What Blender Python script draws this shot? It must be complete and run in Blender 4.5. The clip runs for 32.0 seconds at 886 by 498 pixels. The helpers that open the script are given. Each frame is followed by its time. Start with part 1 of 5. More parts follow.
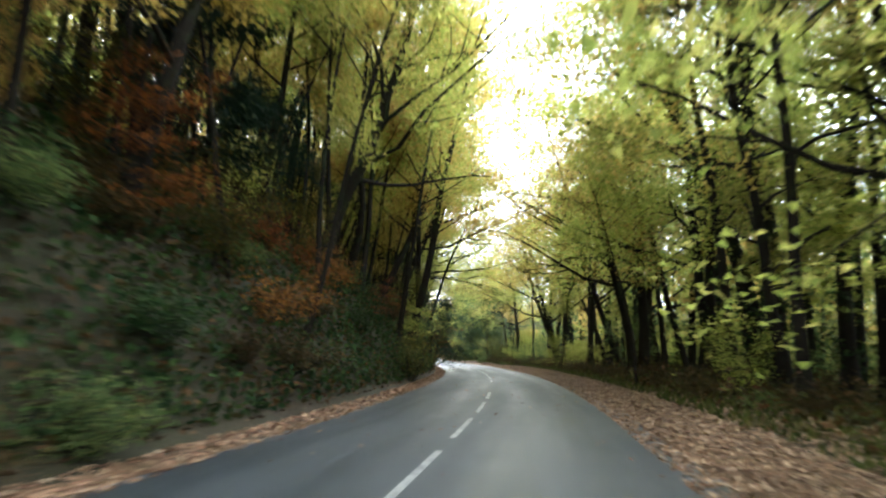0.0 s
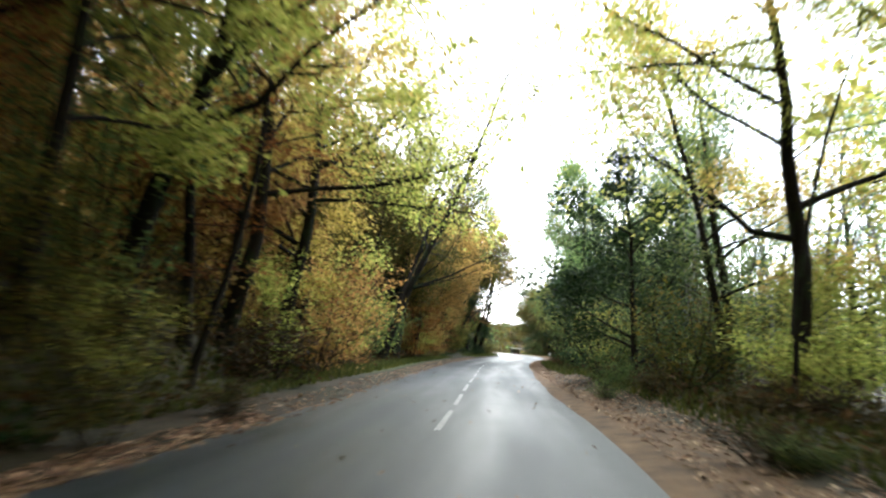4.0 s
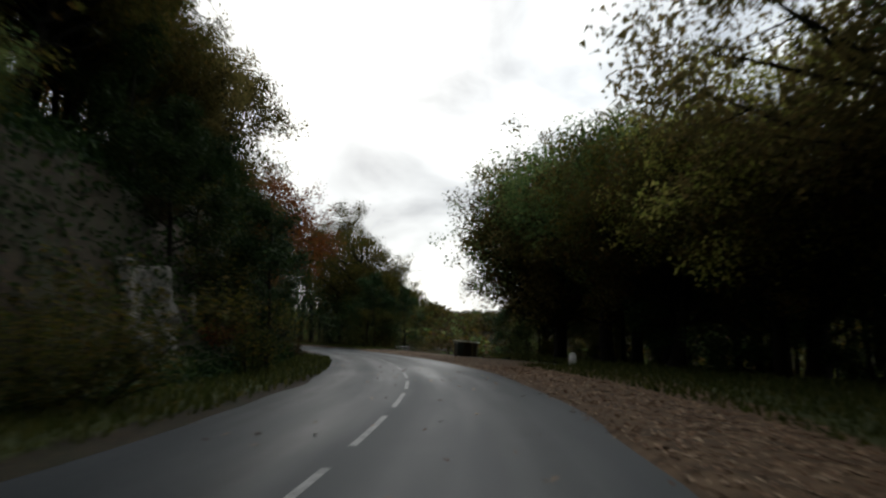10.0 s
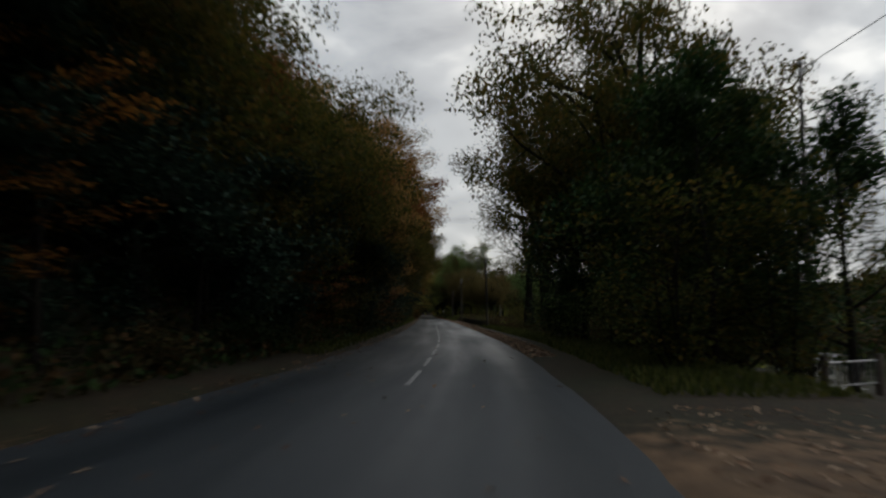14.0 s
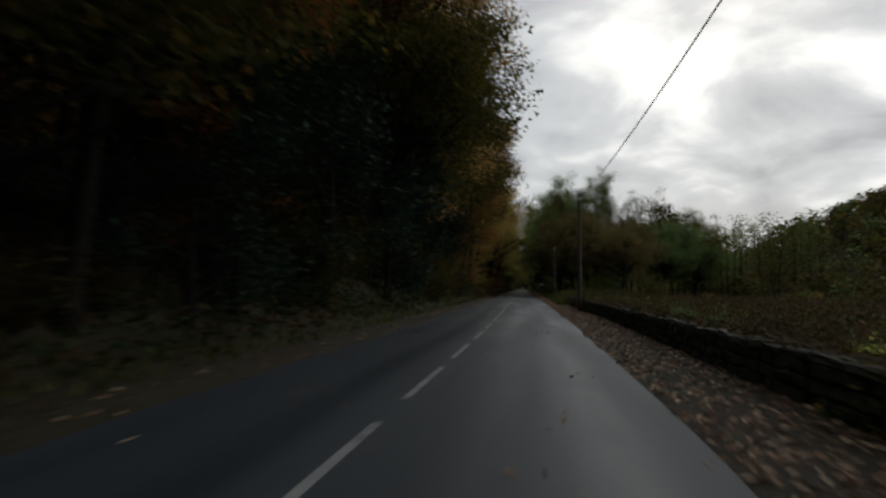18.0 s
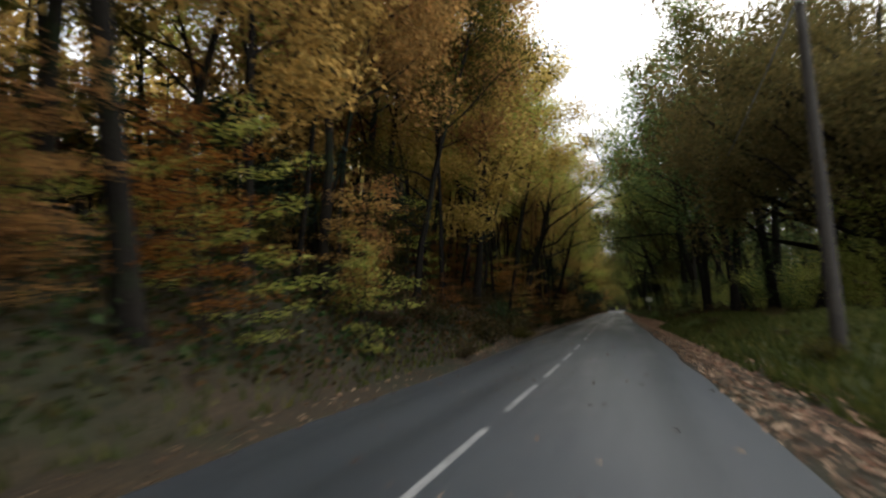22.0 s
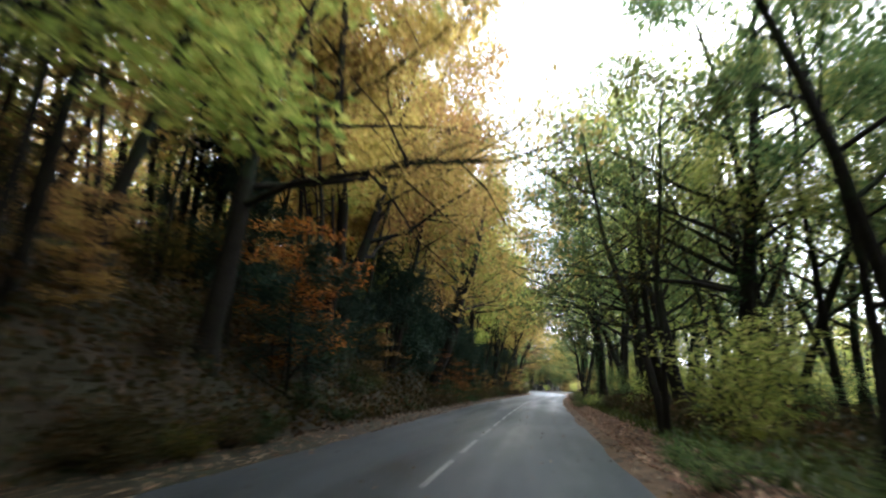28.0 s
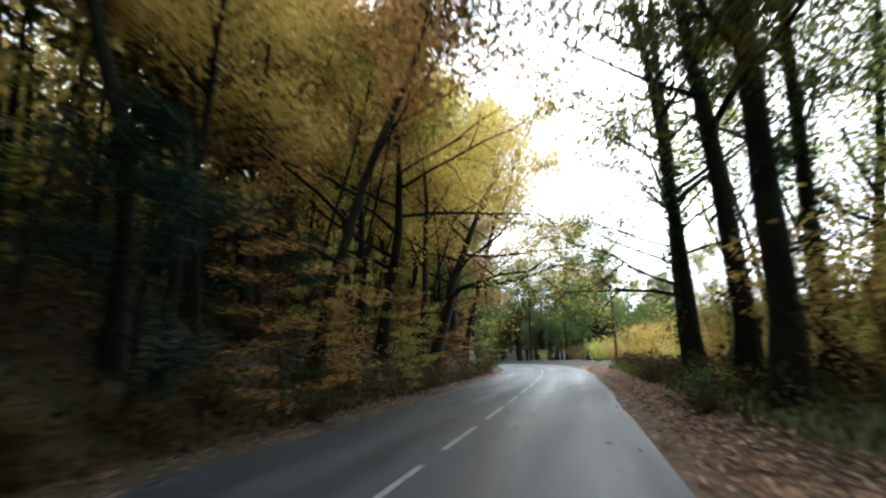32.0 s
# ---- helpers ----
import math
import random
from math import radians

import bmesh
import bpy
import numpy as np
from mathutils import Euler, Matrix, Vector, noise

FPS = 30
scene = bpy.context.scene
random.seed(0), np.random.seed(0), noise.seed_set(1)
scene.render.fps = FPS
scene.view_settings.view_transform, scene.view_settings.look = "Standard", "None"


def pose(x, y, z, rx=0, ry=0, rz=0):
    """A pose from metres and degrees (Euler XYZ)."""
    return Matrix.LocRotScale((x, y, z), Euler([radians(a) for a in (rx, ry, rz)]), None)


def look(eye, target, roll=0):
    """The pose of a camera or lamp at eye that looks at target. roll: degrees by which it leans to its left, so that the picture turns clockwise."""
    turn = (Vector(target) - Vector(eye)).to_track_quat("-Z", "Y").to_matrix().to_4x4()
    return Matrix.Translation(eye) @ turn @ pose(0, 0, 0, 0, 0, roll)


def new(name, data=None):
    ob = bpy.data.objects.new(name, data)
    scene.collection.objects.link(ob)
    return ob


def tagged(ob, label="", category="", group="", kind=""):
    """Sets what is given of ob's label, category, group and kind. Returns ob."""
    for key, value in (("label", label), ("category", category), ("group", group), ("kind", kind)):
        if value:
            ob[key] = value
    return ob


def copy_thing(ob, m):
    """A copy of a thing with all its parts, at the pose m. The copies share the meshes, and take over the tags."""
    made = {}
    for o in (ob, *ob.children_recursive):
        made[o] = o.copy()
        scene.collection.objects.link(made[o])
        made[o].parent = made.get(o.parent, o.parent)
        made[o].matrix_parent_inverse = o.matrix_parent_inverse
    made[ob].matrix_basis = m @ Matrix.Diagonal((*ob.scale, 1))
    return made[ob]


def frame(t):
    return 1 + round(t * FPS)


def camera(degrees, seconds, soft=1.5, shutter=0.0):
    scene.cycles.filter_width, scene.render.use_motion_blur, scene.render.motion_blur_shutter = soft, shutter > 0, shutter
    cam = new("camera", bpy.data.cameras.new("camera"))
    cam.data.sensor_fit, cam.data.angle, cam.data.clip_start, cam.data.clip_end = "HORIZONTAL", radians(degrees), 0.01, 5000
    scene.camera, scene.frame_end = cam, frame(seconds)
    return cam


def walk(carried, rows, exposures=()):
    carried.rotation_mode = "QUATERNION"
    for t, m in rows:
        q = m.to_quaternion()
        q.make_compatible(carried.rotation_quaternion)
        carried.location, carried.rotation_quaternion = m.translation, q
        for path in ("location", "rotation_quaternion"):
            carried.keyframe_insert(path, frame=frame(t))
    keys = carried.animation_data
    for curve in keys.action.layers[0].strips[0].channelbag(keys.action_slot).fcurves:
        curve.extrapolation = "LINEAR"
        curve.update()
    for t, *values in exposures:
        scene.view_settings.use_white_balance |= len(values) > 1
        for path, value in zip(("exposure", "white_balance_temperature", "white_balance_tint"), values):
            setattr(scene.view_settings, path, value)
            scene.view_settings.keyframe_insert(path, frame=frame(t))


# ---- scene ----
cam = camera(65.0, 32.0, soft=2.3, shutter=0.4)
PATH = [
    (0.0, 0.00, 0.00, 1.20, 98.41, -1.28, 2.62),
    (0.5, 0.76, 7.12, 1.20, 98.02, -4.19, 4.89),
    (1.0, 1.32, 14.20, 1.20, 98.01, -4.85, 7.61),
    (1.5, 1.68, 21.25, 1.20, 97.92, -3.40, 8.00),
    (2.0, 1.88, 28.24, 1.20, 97.57, -3.28, 7.77),
    (2.5, 1.87, 35.21, 1.20, 97.62, -3.48, 8.59),
    (3.0, 1.66, 42.15, 1.20, 97.46, -3.40, 10.86),
    (3.5, 1.25, 49.08, 1.20, 97.40, -3.09, 12.83),
    (4.5, -0.05, 63.00, 1.20, 98.31, -2.67, 13.53),
    (5.5, -1.99, 77.11, 1.20, 99.21, -2.26, 14.23),
    (6.0, -3.14, 84.20, 1.20, 99.01, -0.57, 15.09),
    (6.5, -4.17, 91.28, 1.20, 98.19, 0.68, 15.06),
    (7.0, -5.09, 98.37, 1.20, 96.55, 0.89, 11.13),
    (7.5, -5.89, 105.45, 1.20, 97.98, 3.95, 11.33),
    (8.0, -6.54, 112.53, 1.20, 93.84, 1.84, 8.23),
    (8.5, -7.04, 119.60, 1.20, 96.50, 0.99, 6.87),
    (9.0, -7.48, 126.64, 1.20, 98.22, -0.83, 7.89),
    (9.5, -7.96, 133.64, 1.20, 97.65, -0.72, 10.17),
    (10.0, -8.59, 140.60, 1.20, 97.27, -0.78, 11.49),
    (10.5, -9.47, 147.50, 1.20, 97.55, -0.87, 14.76),
    (11.0, -10.67, 154.32, 1.20, 97.49, -0.20, 18.47),
    (11.5, -12.28, 161.01, 1.20, 97.74, -1.74, 22.21),
    (12.0, -14.28, 167.57, 1.20, 97.61, -0.93, 26.49),
    (12.5, -16.66, 174.02, 1.20, 97.39, -2.24, 29.53),
    (13.0, -19.38, 180.39, 1.20, 97.23, -2.36, 32.66),
    (13.5, -22.37, 186.70, 1.20, 95.97, -0.98, 33.66),
    (14.5, -29.20, 199.30, 1.20, 94.62, -0.79, 36.77),
    (15.5, -37.26, 211.87, 1.20, 93.27, -0.60, 39.87),
    (16.0, -41.69, 218.10, 1.20, 94.37, 1.51, 39.78),
    (16.5, -46.19, 224.33, 1.20, 92.55, 2.28, 38.97),
    (17.0, -50.71, 230.60, 1.20, 92.32, 1.24, 40.69),
    (17.5, -55.25, 236.88, 1.20, 94.13, -0.46, 47.84),
    (18.0, -59.80, 243.18, 1.20, 93.11, -0.52, 43.29),
    (18.5, -64.35, 249.49, 1.20, 93.99, -1.57, 39.43),
    (19.0, -68.92, 255.80, 1.20, 94.46, -2.01, 40.80),
    (19.5, -73.51, 262.11, 1.20, 93.95, -2.57, 39.92),
    (20.0, -78.13, 268.43, 1.20, 93.44, -3.13, 39.04),
    (20.5, -82.81, 274.79, 1.20, 93.45, -2.06, 38.95),
    (21.0, -87.58, 281.26, 1.20, 91.84, 1.30, 40.11),
    (21.5, -92.42, 287.83, 1.20, 91.60, 2.42, 45.35),
    (22.0, -97.34, 294.50, 1.20, 95.72, 3.60, 50.99),
    (22.5, -102.32, 301.26, 1.20, 98.92, 4.12, 52.79),
    (23.0, -107.35, 308.08, 1.20, 100.36, 4.34, 51.75),
    (23.5, -112.42, 314.96, 1.20, 100.90, 4.36, 51.53),
    (24.0, -117.54, 321.90, 1.20, 100.83, 4.15, 50.49),
    (24.5, -122.68, 328.87, 1.20, 101.24, 1.63, 49.30),
    (25.5, -133.08, 342.80, 1.20, 101.88, 1.27, 47.70),
    (26.5, -143.61, 356.69, 1.20, 102.51, 0.92, 46.10),
    (27.0, -148.93, 363.63, 1.20, 100.91, 1.70, 45.35),
    (27.5, -154.28, 370.58, 1.20, 100.18, -0.52, 45.53),
    (28.0, -159.67, 377.58, 1.20, 100.97, -1.64, 45.33),
    (28.5, -165.09, 384.62, 1.20, 101.19, -1.82, 47.84),
    (29.0, -170.53, 391.73, 1.20, 100.32, -1.90, 46.58),
    (29.5, -175.97, 398.91, 1.20, 99.64, 0.70, 49.49),
    (30.0, -181.40, 406.17, 1.20, 99.87, -0.11, 46.33),
    (30.5, -186.80, 413.51, 1.20, 97.46, 0.21, 45.17),
    (31.0, -192.17, 420.93, 1.20, 99.09, 2.99, 44.43),
    (31.5, -197.48, 428.44, 1.20, 98.89, 3.28, 43.87),
    (32.0, -202.75, 436.04, 1.20, 98.94, 2.85, 45.60),
]
EXPOSURES = [(0.0, 3.35, 6000, 5), (1.0, 3.2, 6200, 5), (2.0, 3.05, 6000, 5), (3.0, 2.75, 6000, 5), (3.5, 2.7, 6100, 5), (5.5, 2.8, 6300, 5), (7.0, 2.45, 6400, 5), (8.0, 1.85, 6300, 5), (9.0, 0.95, 6300, 6), (10.0, -0.25, 6500, 6), (11.0, -0.55, 6500, 6), (12.0, -1.05, 6500, 7), (14.0, -0.9, 6500, 7), (15.5, 0.3, 6500, 6), (16.2, 0.15, 6500, 6), (17.2, -0.35, 6500, 7), (18.5, -0.95, 6500, 7), (21.5, -1.15, 6500, 7), (21.8, 0.5, 6700, 8), (22.2, 1.2, 6700, 8), (22.8, 2.1, 6300, 9), (24, 2.65, 5900, 8), (27, 2.75, 5800, 9), (28, 2.75, 5800, 8), (29, 2.92, 5800, 7), (30.0, 2.9, 5800, 6), (32, 2.1, 6000, 5)]

walk(cam, [(t, pose(x, y, z, rx, ry, rz)) for t, x, y, z, rx, ry, rz in PATH],
     exposures=EXPOSURES)

# ---- light: a bright broken overcast ----
world = bpy.data.worlds.new("overcast_sky")
scene.world = world
world.use_nodes = True


def sky_nodes():
    nt = world.node_tree
    nt.nodes.clear()
    N, L = nt.nodes.new, nt.links.new
    co = N("ShaderNodeTexCoord")
    sep = N("ShaderNodeSeparateXYZ")
    L(co.outputs["Generated"], sep.inputs[0])
    # cloud deck: directions flattened onto a high plane
    up = N("ShaderNodeMath"); up.operation = "MAXIMUM"; up.inputs[1].default_value = 0.0
    L(sep.outputs["Z"], up.inputs[0])
    lift = N("ShaderNodeMath"); lift.operation = "ADD"; lift.inputs[1].default_value = 0.42
    L(up.outputs[0], lift.inputs[0])
    dx = N("ShaderNodeMath"); dx.operation = "DIVIDE"
    dy = N("ShaderNodeMath"); dy.operation = "DIVIDE"
    L(sep.outputs["X"], dx.inputs[0]); L(lift.outputs[0], dx.inputs[1])
    L(sep.outputs["Y"], dy.inputs[0]); L(lift.outputs[0], dy.inputs[1])
    com = N("ShaderNodeCombineXYZ")
    L(dx.outputs[0], com.inputs[0]); L(dy.outputs[0], com.inputs[1])
    n1 = N("ShaderNodeTexNoise"); n1.inputs["Scale"].default_value = 2.9; n1.inputs["Detail"].default_value = 7.0
    n1.inputs["Roughness"].default_value = 0.52; n1.inputs["Distortion"].default_value = 0.35
    L(com.outputs[0], n1.inputs["Vector"])
    ramp = N("ShaderNodeValToRGB")
    e = ramp.color_ramp.elements
    e[0].position, e[0].color = 0.34, (0.36, 0.39, 0.45, 1)
    e[1].position, e[1].color = 0.60, (1.2, 1.2, 1.2, 1)
    mid = e.new(0.50); mid.color = (0.70, 0.73, 0.78, 1)
    L(n1.outputs["Fac"], ramp.inputs[0])
    cloud = N("ShaderNodeBackground"); cloud.inputs["Strength"].default_value = 1.15
    L(ramp.outputs[0], cloud.inputs["Color"])
    # the cloud deck is brightest towards the veiled sun
    dot = N("ShaderNodeVectorMath"); dot.operation = "DOT_PRODUCT"
    dot.inputs[1].default_value = (0.289, 0.80, 0.527)
    L(co.outputs["Generated"], dot.inputs[0])
    near = N("ShaderNodeMapRange"); near.interpolation_type = "SMOOTHSTEP"
    near.inputs[1].default_value, near.inputs[2].default_value = -0.3, 1.0
    near.inputs[3].default_value, near.inputs[4].default_value = 1.1, 1.55
    L(dot.outputs["Value"], near.inputs[0])
    L(near.outputs[0], cloud.inputs["Strength"])
    sky = N("ShaderNodeTexSky"); sky.sky_type = "NISHITA"; sky.sun_disc = False
    sky.sun_elevation, sky.sun_rotation = radians(32), radians(-20)
    sky.air_density, sky.dust_density = 1.0, 2.5
    clear = N("ShaderNodeBackground"); clear.inputs["Strength"].default_value = 0.10
    L(sky.outputs[0], clear.inputs["Color"])
    mix = N("ShaderNodeMixShader"); mix.inputs[0].default_value = 0.85
    L(clear.outputs[0], mix.inputs[1]); L(cloud.outputs[0], mix.inputs[2])
    out = N("ShaderNodeOutputWorld")
    L(mix.outputs[0], out.inputs["Surface"])


sky_nodes()
sun = new("sun", bpy.data.lights.new("sun", "SUN"))
sun.data.energy, sun.data.angle, sun.data.color = 0.5, radians(18), (1.0, 0.96, 0.9)
sun.matrix_world = look((0, 0, 60), (0 - 17, 0 - 47, 60 - 31))

# ---- materials ----
def mat(name, build):
    m = bpy.data.materials.new(name)
    m.use_nodes = True
    nt = m.node_tree
    nt.nodes.clear()
    out = nt.nodes.new("ShaderNodeOutputMaterial")
    build(nt, nt.nodes.new, nt.links.new, out)
    return m


def rgb(*c):
    return (c[0], c[1], c[2], 1.0)


def noise_tex(nt, scale, detail=4.0, rough=0.55, space="Object", distortion=0.0):
    co = nt.nodes.new("ShaderNodeTexCoord")
    n = nt.nodes.new("ShaderNodeTexNoise")
    n.inputs["Scale"].default_value, n.inputs["Detail"].default_value = scale, detail
    n.inputs["Roughness"].default_value, n.inputs["Distortion"].default_value = rough, distortion
    nt.links.new(co.outputs[space], n.inputs["Vector"])
    return n


def ramp_of(nt, src, *stops):
    r = nt.nodes.new("ShaderNodeValToRGB")
    e = r.color_ramp.elements
    while len(e) < len(stops):
        e.new(0.5)
    for el, (p, c) in zip(e, stops):
        el.position, el.color = p, rgb(*c)
    nt.links.new(src, r.inputs[0])
    return r


def mix_col(nt, fac, a, b, blend="MIX"):
    m = nt.nodes.new("ShaderNodeMix")
    m.data_type, m.blend_type = "RGBA", blend
    for sock, v in ((m.inputs[0], fac), (m.inputs[6], a), (m.inputs[7], b)):
        if isinstance(v, (int, float)):
            sock.default_value = v
        elif isinstance(v, tuple):
            sock.default_value = rgb(*v)
        else:
            nt.links.new(v, sock)
    return m.outputs[2]


def bump_of(nt, height, strength=0.4, distance=0.02):
    b = nt.nodes.new("ShaderNodeBump")
    b.inputs["Strength"].default_value, b.inputs["Distance"].default_value = strength, distance
    nt.links.new(height, b.inputs["Height"])
    return b.outputs[0]


def simple(name, dark, light, scale, rough=0.8, bump=0.4, dist=0.02, metal=0.0, second=None, spec=0.5):
    """Two-scale mottled surface: broad stains and a fine grain."""
    def build(nt, N, L, out):
        p = N("ShaderNodeBsdfPrincipled")
        broad = noise_tex(nt, scale, 5)
        fine = noise_tex(nt, scale * 9, 3)
        c = ramp_of(nt, broad.outputs["Fac"], (0.32, dark), (0.68, light)).outputs[0]
        c = mix_col(nt, 0.5, c, ramp_of(nt, fine.outputs["Fac"], (0.3, dark), (0.7, light)).outputs[0])
        if second:
            spots = noise_tex(nt, scale * 0.37, 6, 0.65)
            f = ramp_of(nt, spots.outputs["Fac"], (0.5, (0, 0, 0)), (0.62, (1, 1, 1))).outputs[0]
            c = mix_col(nt, f, c, second)
        L(c, p.inputs["Base Color"])
        p.inputs["Roughness"].default_value, p.inputs["Metallic"].default_value = rough, metal
        p.inputs["Specular IOR Level"].default_value = spec
        L(bump_of(nt, fine.outputs["Fac"], bump, dist), p.inputs["Normal"])
        L(p.outputs[0], out.inputs[0])
    return mat(name, build)


def leaf_mat(name, a, b, c, trans=0.45):
    """Thin leaf: each leaf between three autumn tints, each plant shifted a little."""
    def build(nt, N, L, out):
        geo, info = N("ShaderNodeNewGeometry"), N("ShaderNodeObjectInfo")
        col = ramp_of(nt, geo.outputs["Random Per Island"], (0.05, a), (0.55, b), (0.97, c)).outputs[0]
        hsv = N("ShaderNodeHueSaturation")
        for sock, lo, hi in (("Hue", 0.485, 0.515), ("Value", 0.72, 1.2)):
            mr = N("ShaderNodeMapRange")
            mr.inputs[3].default_value, mr.inputs[4].default_value = lo, hi
            L(info.outputs["Random"], mr.inputs[0])
            L(mr.outputs[0], hsv.inputs[sock])
        L(col, hsv.inputs["Color"])
        blotch = noise_tex(nt, 9.0, 2)
        col = mix_col(nt, ramp_of(nt, blotch.outputs["Fac"], (0.45, (0, 0, 0)), (0.75, (0.38, 0.38, 0.38))).outputs[0],
                      hsv.outputs[0], tuple(x * 0.55 for x in a))
        p, t, m = N("ShaderNodeBsdfPrincipled"), N("ShaderNodeBsdfTranslucent"), N("ShaderNodeMixShader")
        L(col, p.inputs["Base Color"])
        p.inputs["Roughness"].default_value = 0.7
        p.inputs["Specular IOR Level"].default_value = 0.12
        L(col, t.inputs["Color"])
        m.inputs[0].default_value = trans
        L(p.outputs[0], m.inputs[1]), L(t.outputs[0], m.inputs[2])
        L(m.outputs[0], out.inputs[0])
    return mat(name, build)


LEAF = {
    "lime": leaf_mat("lime_green_leaf", (0.22, 0.265, 0.06), (0.39, 0.42, 0.095), (0.57, 0.51, 0.15), 0.7),
    "gold": leaf_mat("golden_leaf", (0.30, 0.24, 0.06), (0.51, 0.375, 0.10), (0.62, 0.43, 0.14), 0.7),
    "amber": leaf_mat("amber_leaf", (0.18, 0.115, 0.04), (0.37, 0.22, 0.075), (0.49, 0.27, 0.09), 0.68),
    "orange": leaf_mat("fiery_orange_leaf", (0.28, 0.11, 0.02), (0.45, 0.20, 0.04), (0.58, 0.30, 0.08), 0.6),
    "tan": leaf_mat("dull_tan_leaf", (0.09, 0.085, 0.03), (0.155, 0.13, 0.045), (0.24, 0.175, 0.06), 0.62),
    "rust": leaf_mat("rust_leaf", (0.08, 0.032, 0.012), (0.19, 0.07, 0.02), (0.30, 0.12, 0.03), 0.5),
    "green": leaf_mat("green_leaf", (0.065, 0.11, 0.038), (0.125, 0.178, 0.06), (0.22, 0.24, 0.08), 0.62),
    "olive": leaf_mat("olive_leaf", (0.036, 0.045, 0.011), (0.078, 0.078, 0.016), (0.15, 0.095, 0.022), 0.55),
    "dark": leaf_mat("dark_evergreen_leaf", (0.012, 0.026, 0.017), (0.022, 0.044, 0.028), (0.042, 0.068, 0.038), 0.2),
    "ivy": leaf_mat("ivy_leaf", (0.011, 0.026, 0.009), (0.024, 0.05, 0.014), (0.05, 0.082, 0.022), 0.3),
    "fallen": leaf_mat("fallen_leaf", (0.09, 0.05, 0.03), (0.27, 0.16, 0.095), (0.5, 0.37, 0.25), 0.1),
    "russet": leaf_mat("russet_fallen_leaf", (0.09, 0.04, 0.03), (0.27, 0.125, 0.09), (0.46, 0.28, 0.2), 0.1),
    "litter": leaf_mat("damp_leaf_litter", (0.020, 0.011, 0.007), (0.055, 0.030, 0.016), (0.13, 0.07, 0.036), 0.1),
    "grass": leaf_mat("grass_blade", (0.03, 0.04, 0.010), (0.06, 0.072, 0.016), (0.115, 0.105, 0.03), 0.4),
    "fern": leaf_mat("bracken_frond", (0.024, 0.028, 0.009), (0.058, 0.044, 0.016), (0.11, 0.056, 0.022), 0.3),
}
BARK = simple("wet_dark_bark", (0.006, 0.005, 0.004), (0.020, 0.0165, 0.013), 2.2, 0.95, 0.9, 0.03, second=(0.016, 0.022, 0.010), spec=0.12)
BARK_PALE = simple("pale_grey_bark", (0.07, 0.065, 0.055), (0.19, 0.18, 0.16), 2.0, 0.85, 0.5, 0.02, second=(0.05, 0.06, 0.035))
ROCK = simple("weathered_limestone", (0.05, 0.046, 0.04), (0.33, 0.31, 0.28), 1.1, 0.9, 1.0, 0.12, second=(0.014, 0.022, 0.008))
STONE = simple("mossy_wall_stone", (0.012, 0.012, 0.010), (0.045, 0.042, 0.035), 2.5, 0.95, 0.8, 0.03, second=(0.014, 0.022, 0.008), spec=0.2)
COPING = simple("mossy_coping_stone", (0.018, 0.018, 0.014), (0.075, 0.07, 0.058), 2.5, 0.85, 0.6, 0.02, second=(0.022, 0.032, 0.012), spec=0.25)
POLE = simple("weathered_pole_timber", (0.018, 0.015, 0.012), (0.055, 0.046, 0.038), 3.0, 0.85, 0.5, 0.01)
WHITE = simple("dirty_white_paint", (0.55, 0.54, 0.5), (0.78, 0.77, 0.73), 3.0, 0.6, 0.1, 0.005, second=(0.34, 0.33, 0.28))
LINE = simple("worn_road_paint", (0.09, 0.095, 0.10), (0.40, 0.40, 0.39), 11.0, 0.5, 0.3, 0.004, second=(0.075, 0.08, 0.085))
STEEL = simple("dull_galvanised_steel", (0.28, 0.28, 0.28), (0.5, 0.5, 0.5), 6.0, 0.4, 0.1, 0.003, metal=0.8)
PLASTIC = simple("dark_green_plastic", (0.012, 0.018, 0.014), (0.03, 0.04, 0.032), 3.0, 0.45, 0.1, 0.004)
TIMBER = simple("dark_stained_timber", (0.03, 0.022, 0.016), (0.085, 0.062, 0.045), 3.0, 0.8, 0.4, 0.01)
RUBBER = simple("black_cable", (0.01, 0.01, 0.01), (0.025, 0.025, 0.025), 9.0, 0.6, 0.1, 0.002)
WALL_PAINT = simple("cream_render", (0.38, 0.36, 0.32), (0.6, 0.58, 0.52), 1.0, 0.85, 0.2, 0.01)
ROOF_SLATE = simple("grey_slate_roof", (0.05, 0.05, 0.055), (0.14, 0.14, 0.15), 1.5, 0.6, 0.4, 0.02)
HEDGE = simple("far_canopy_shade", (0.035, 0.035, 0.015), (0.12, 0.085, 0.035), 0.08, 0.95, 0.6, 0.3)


def build_water(nt, N, L, out):
    p = N("ShaderNodeBsdfPrincipled")
    p.inputs["Base Color"].default_value = rgb(0.03, 0.026, 0.022)
    p.inputs["Roughness"].default_value = 0.03
    p.inputs["IOR"].default_value = 1.33
    L(bump_of(nt, noise_tex(nt, 3.0, 2).outputs["Fac"], 0.02, 0.006), p.inputs["Normal"])
    L(p.outputs[0], out.inputs[0])


WATER = mat("puddle_water", build_water)


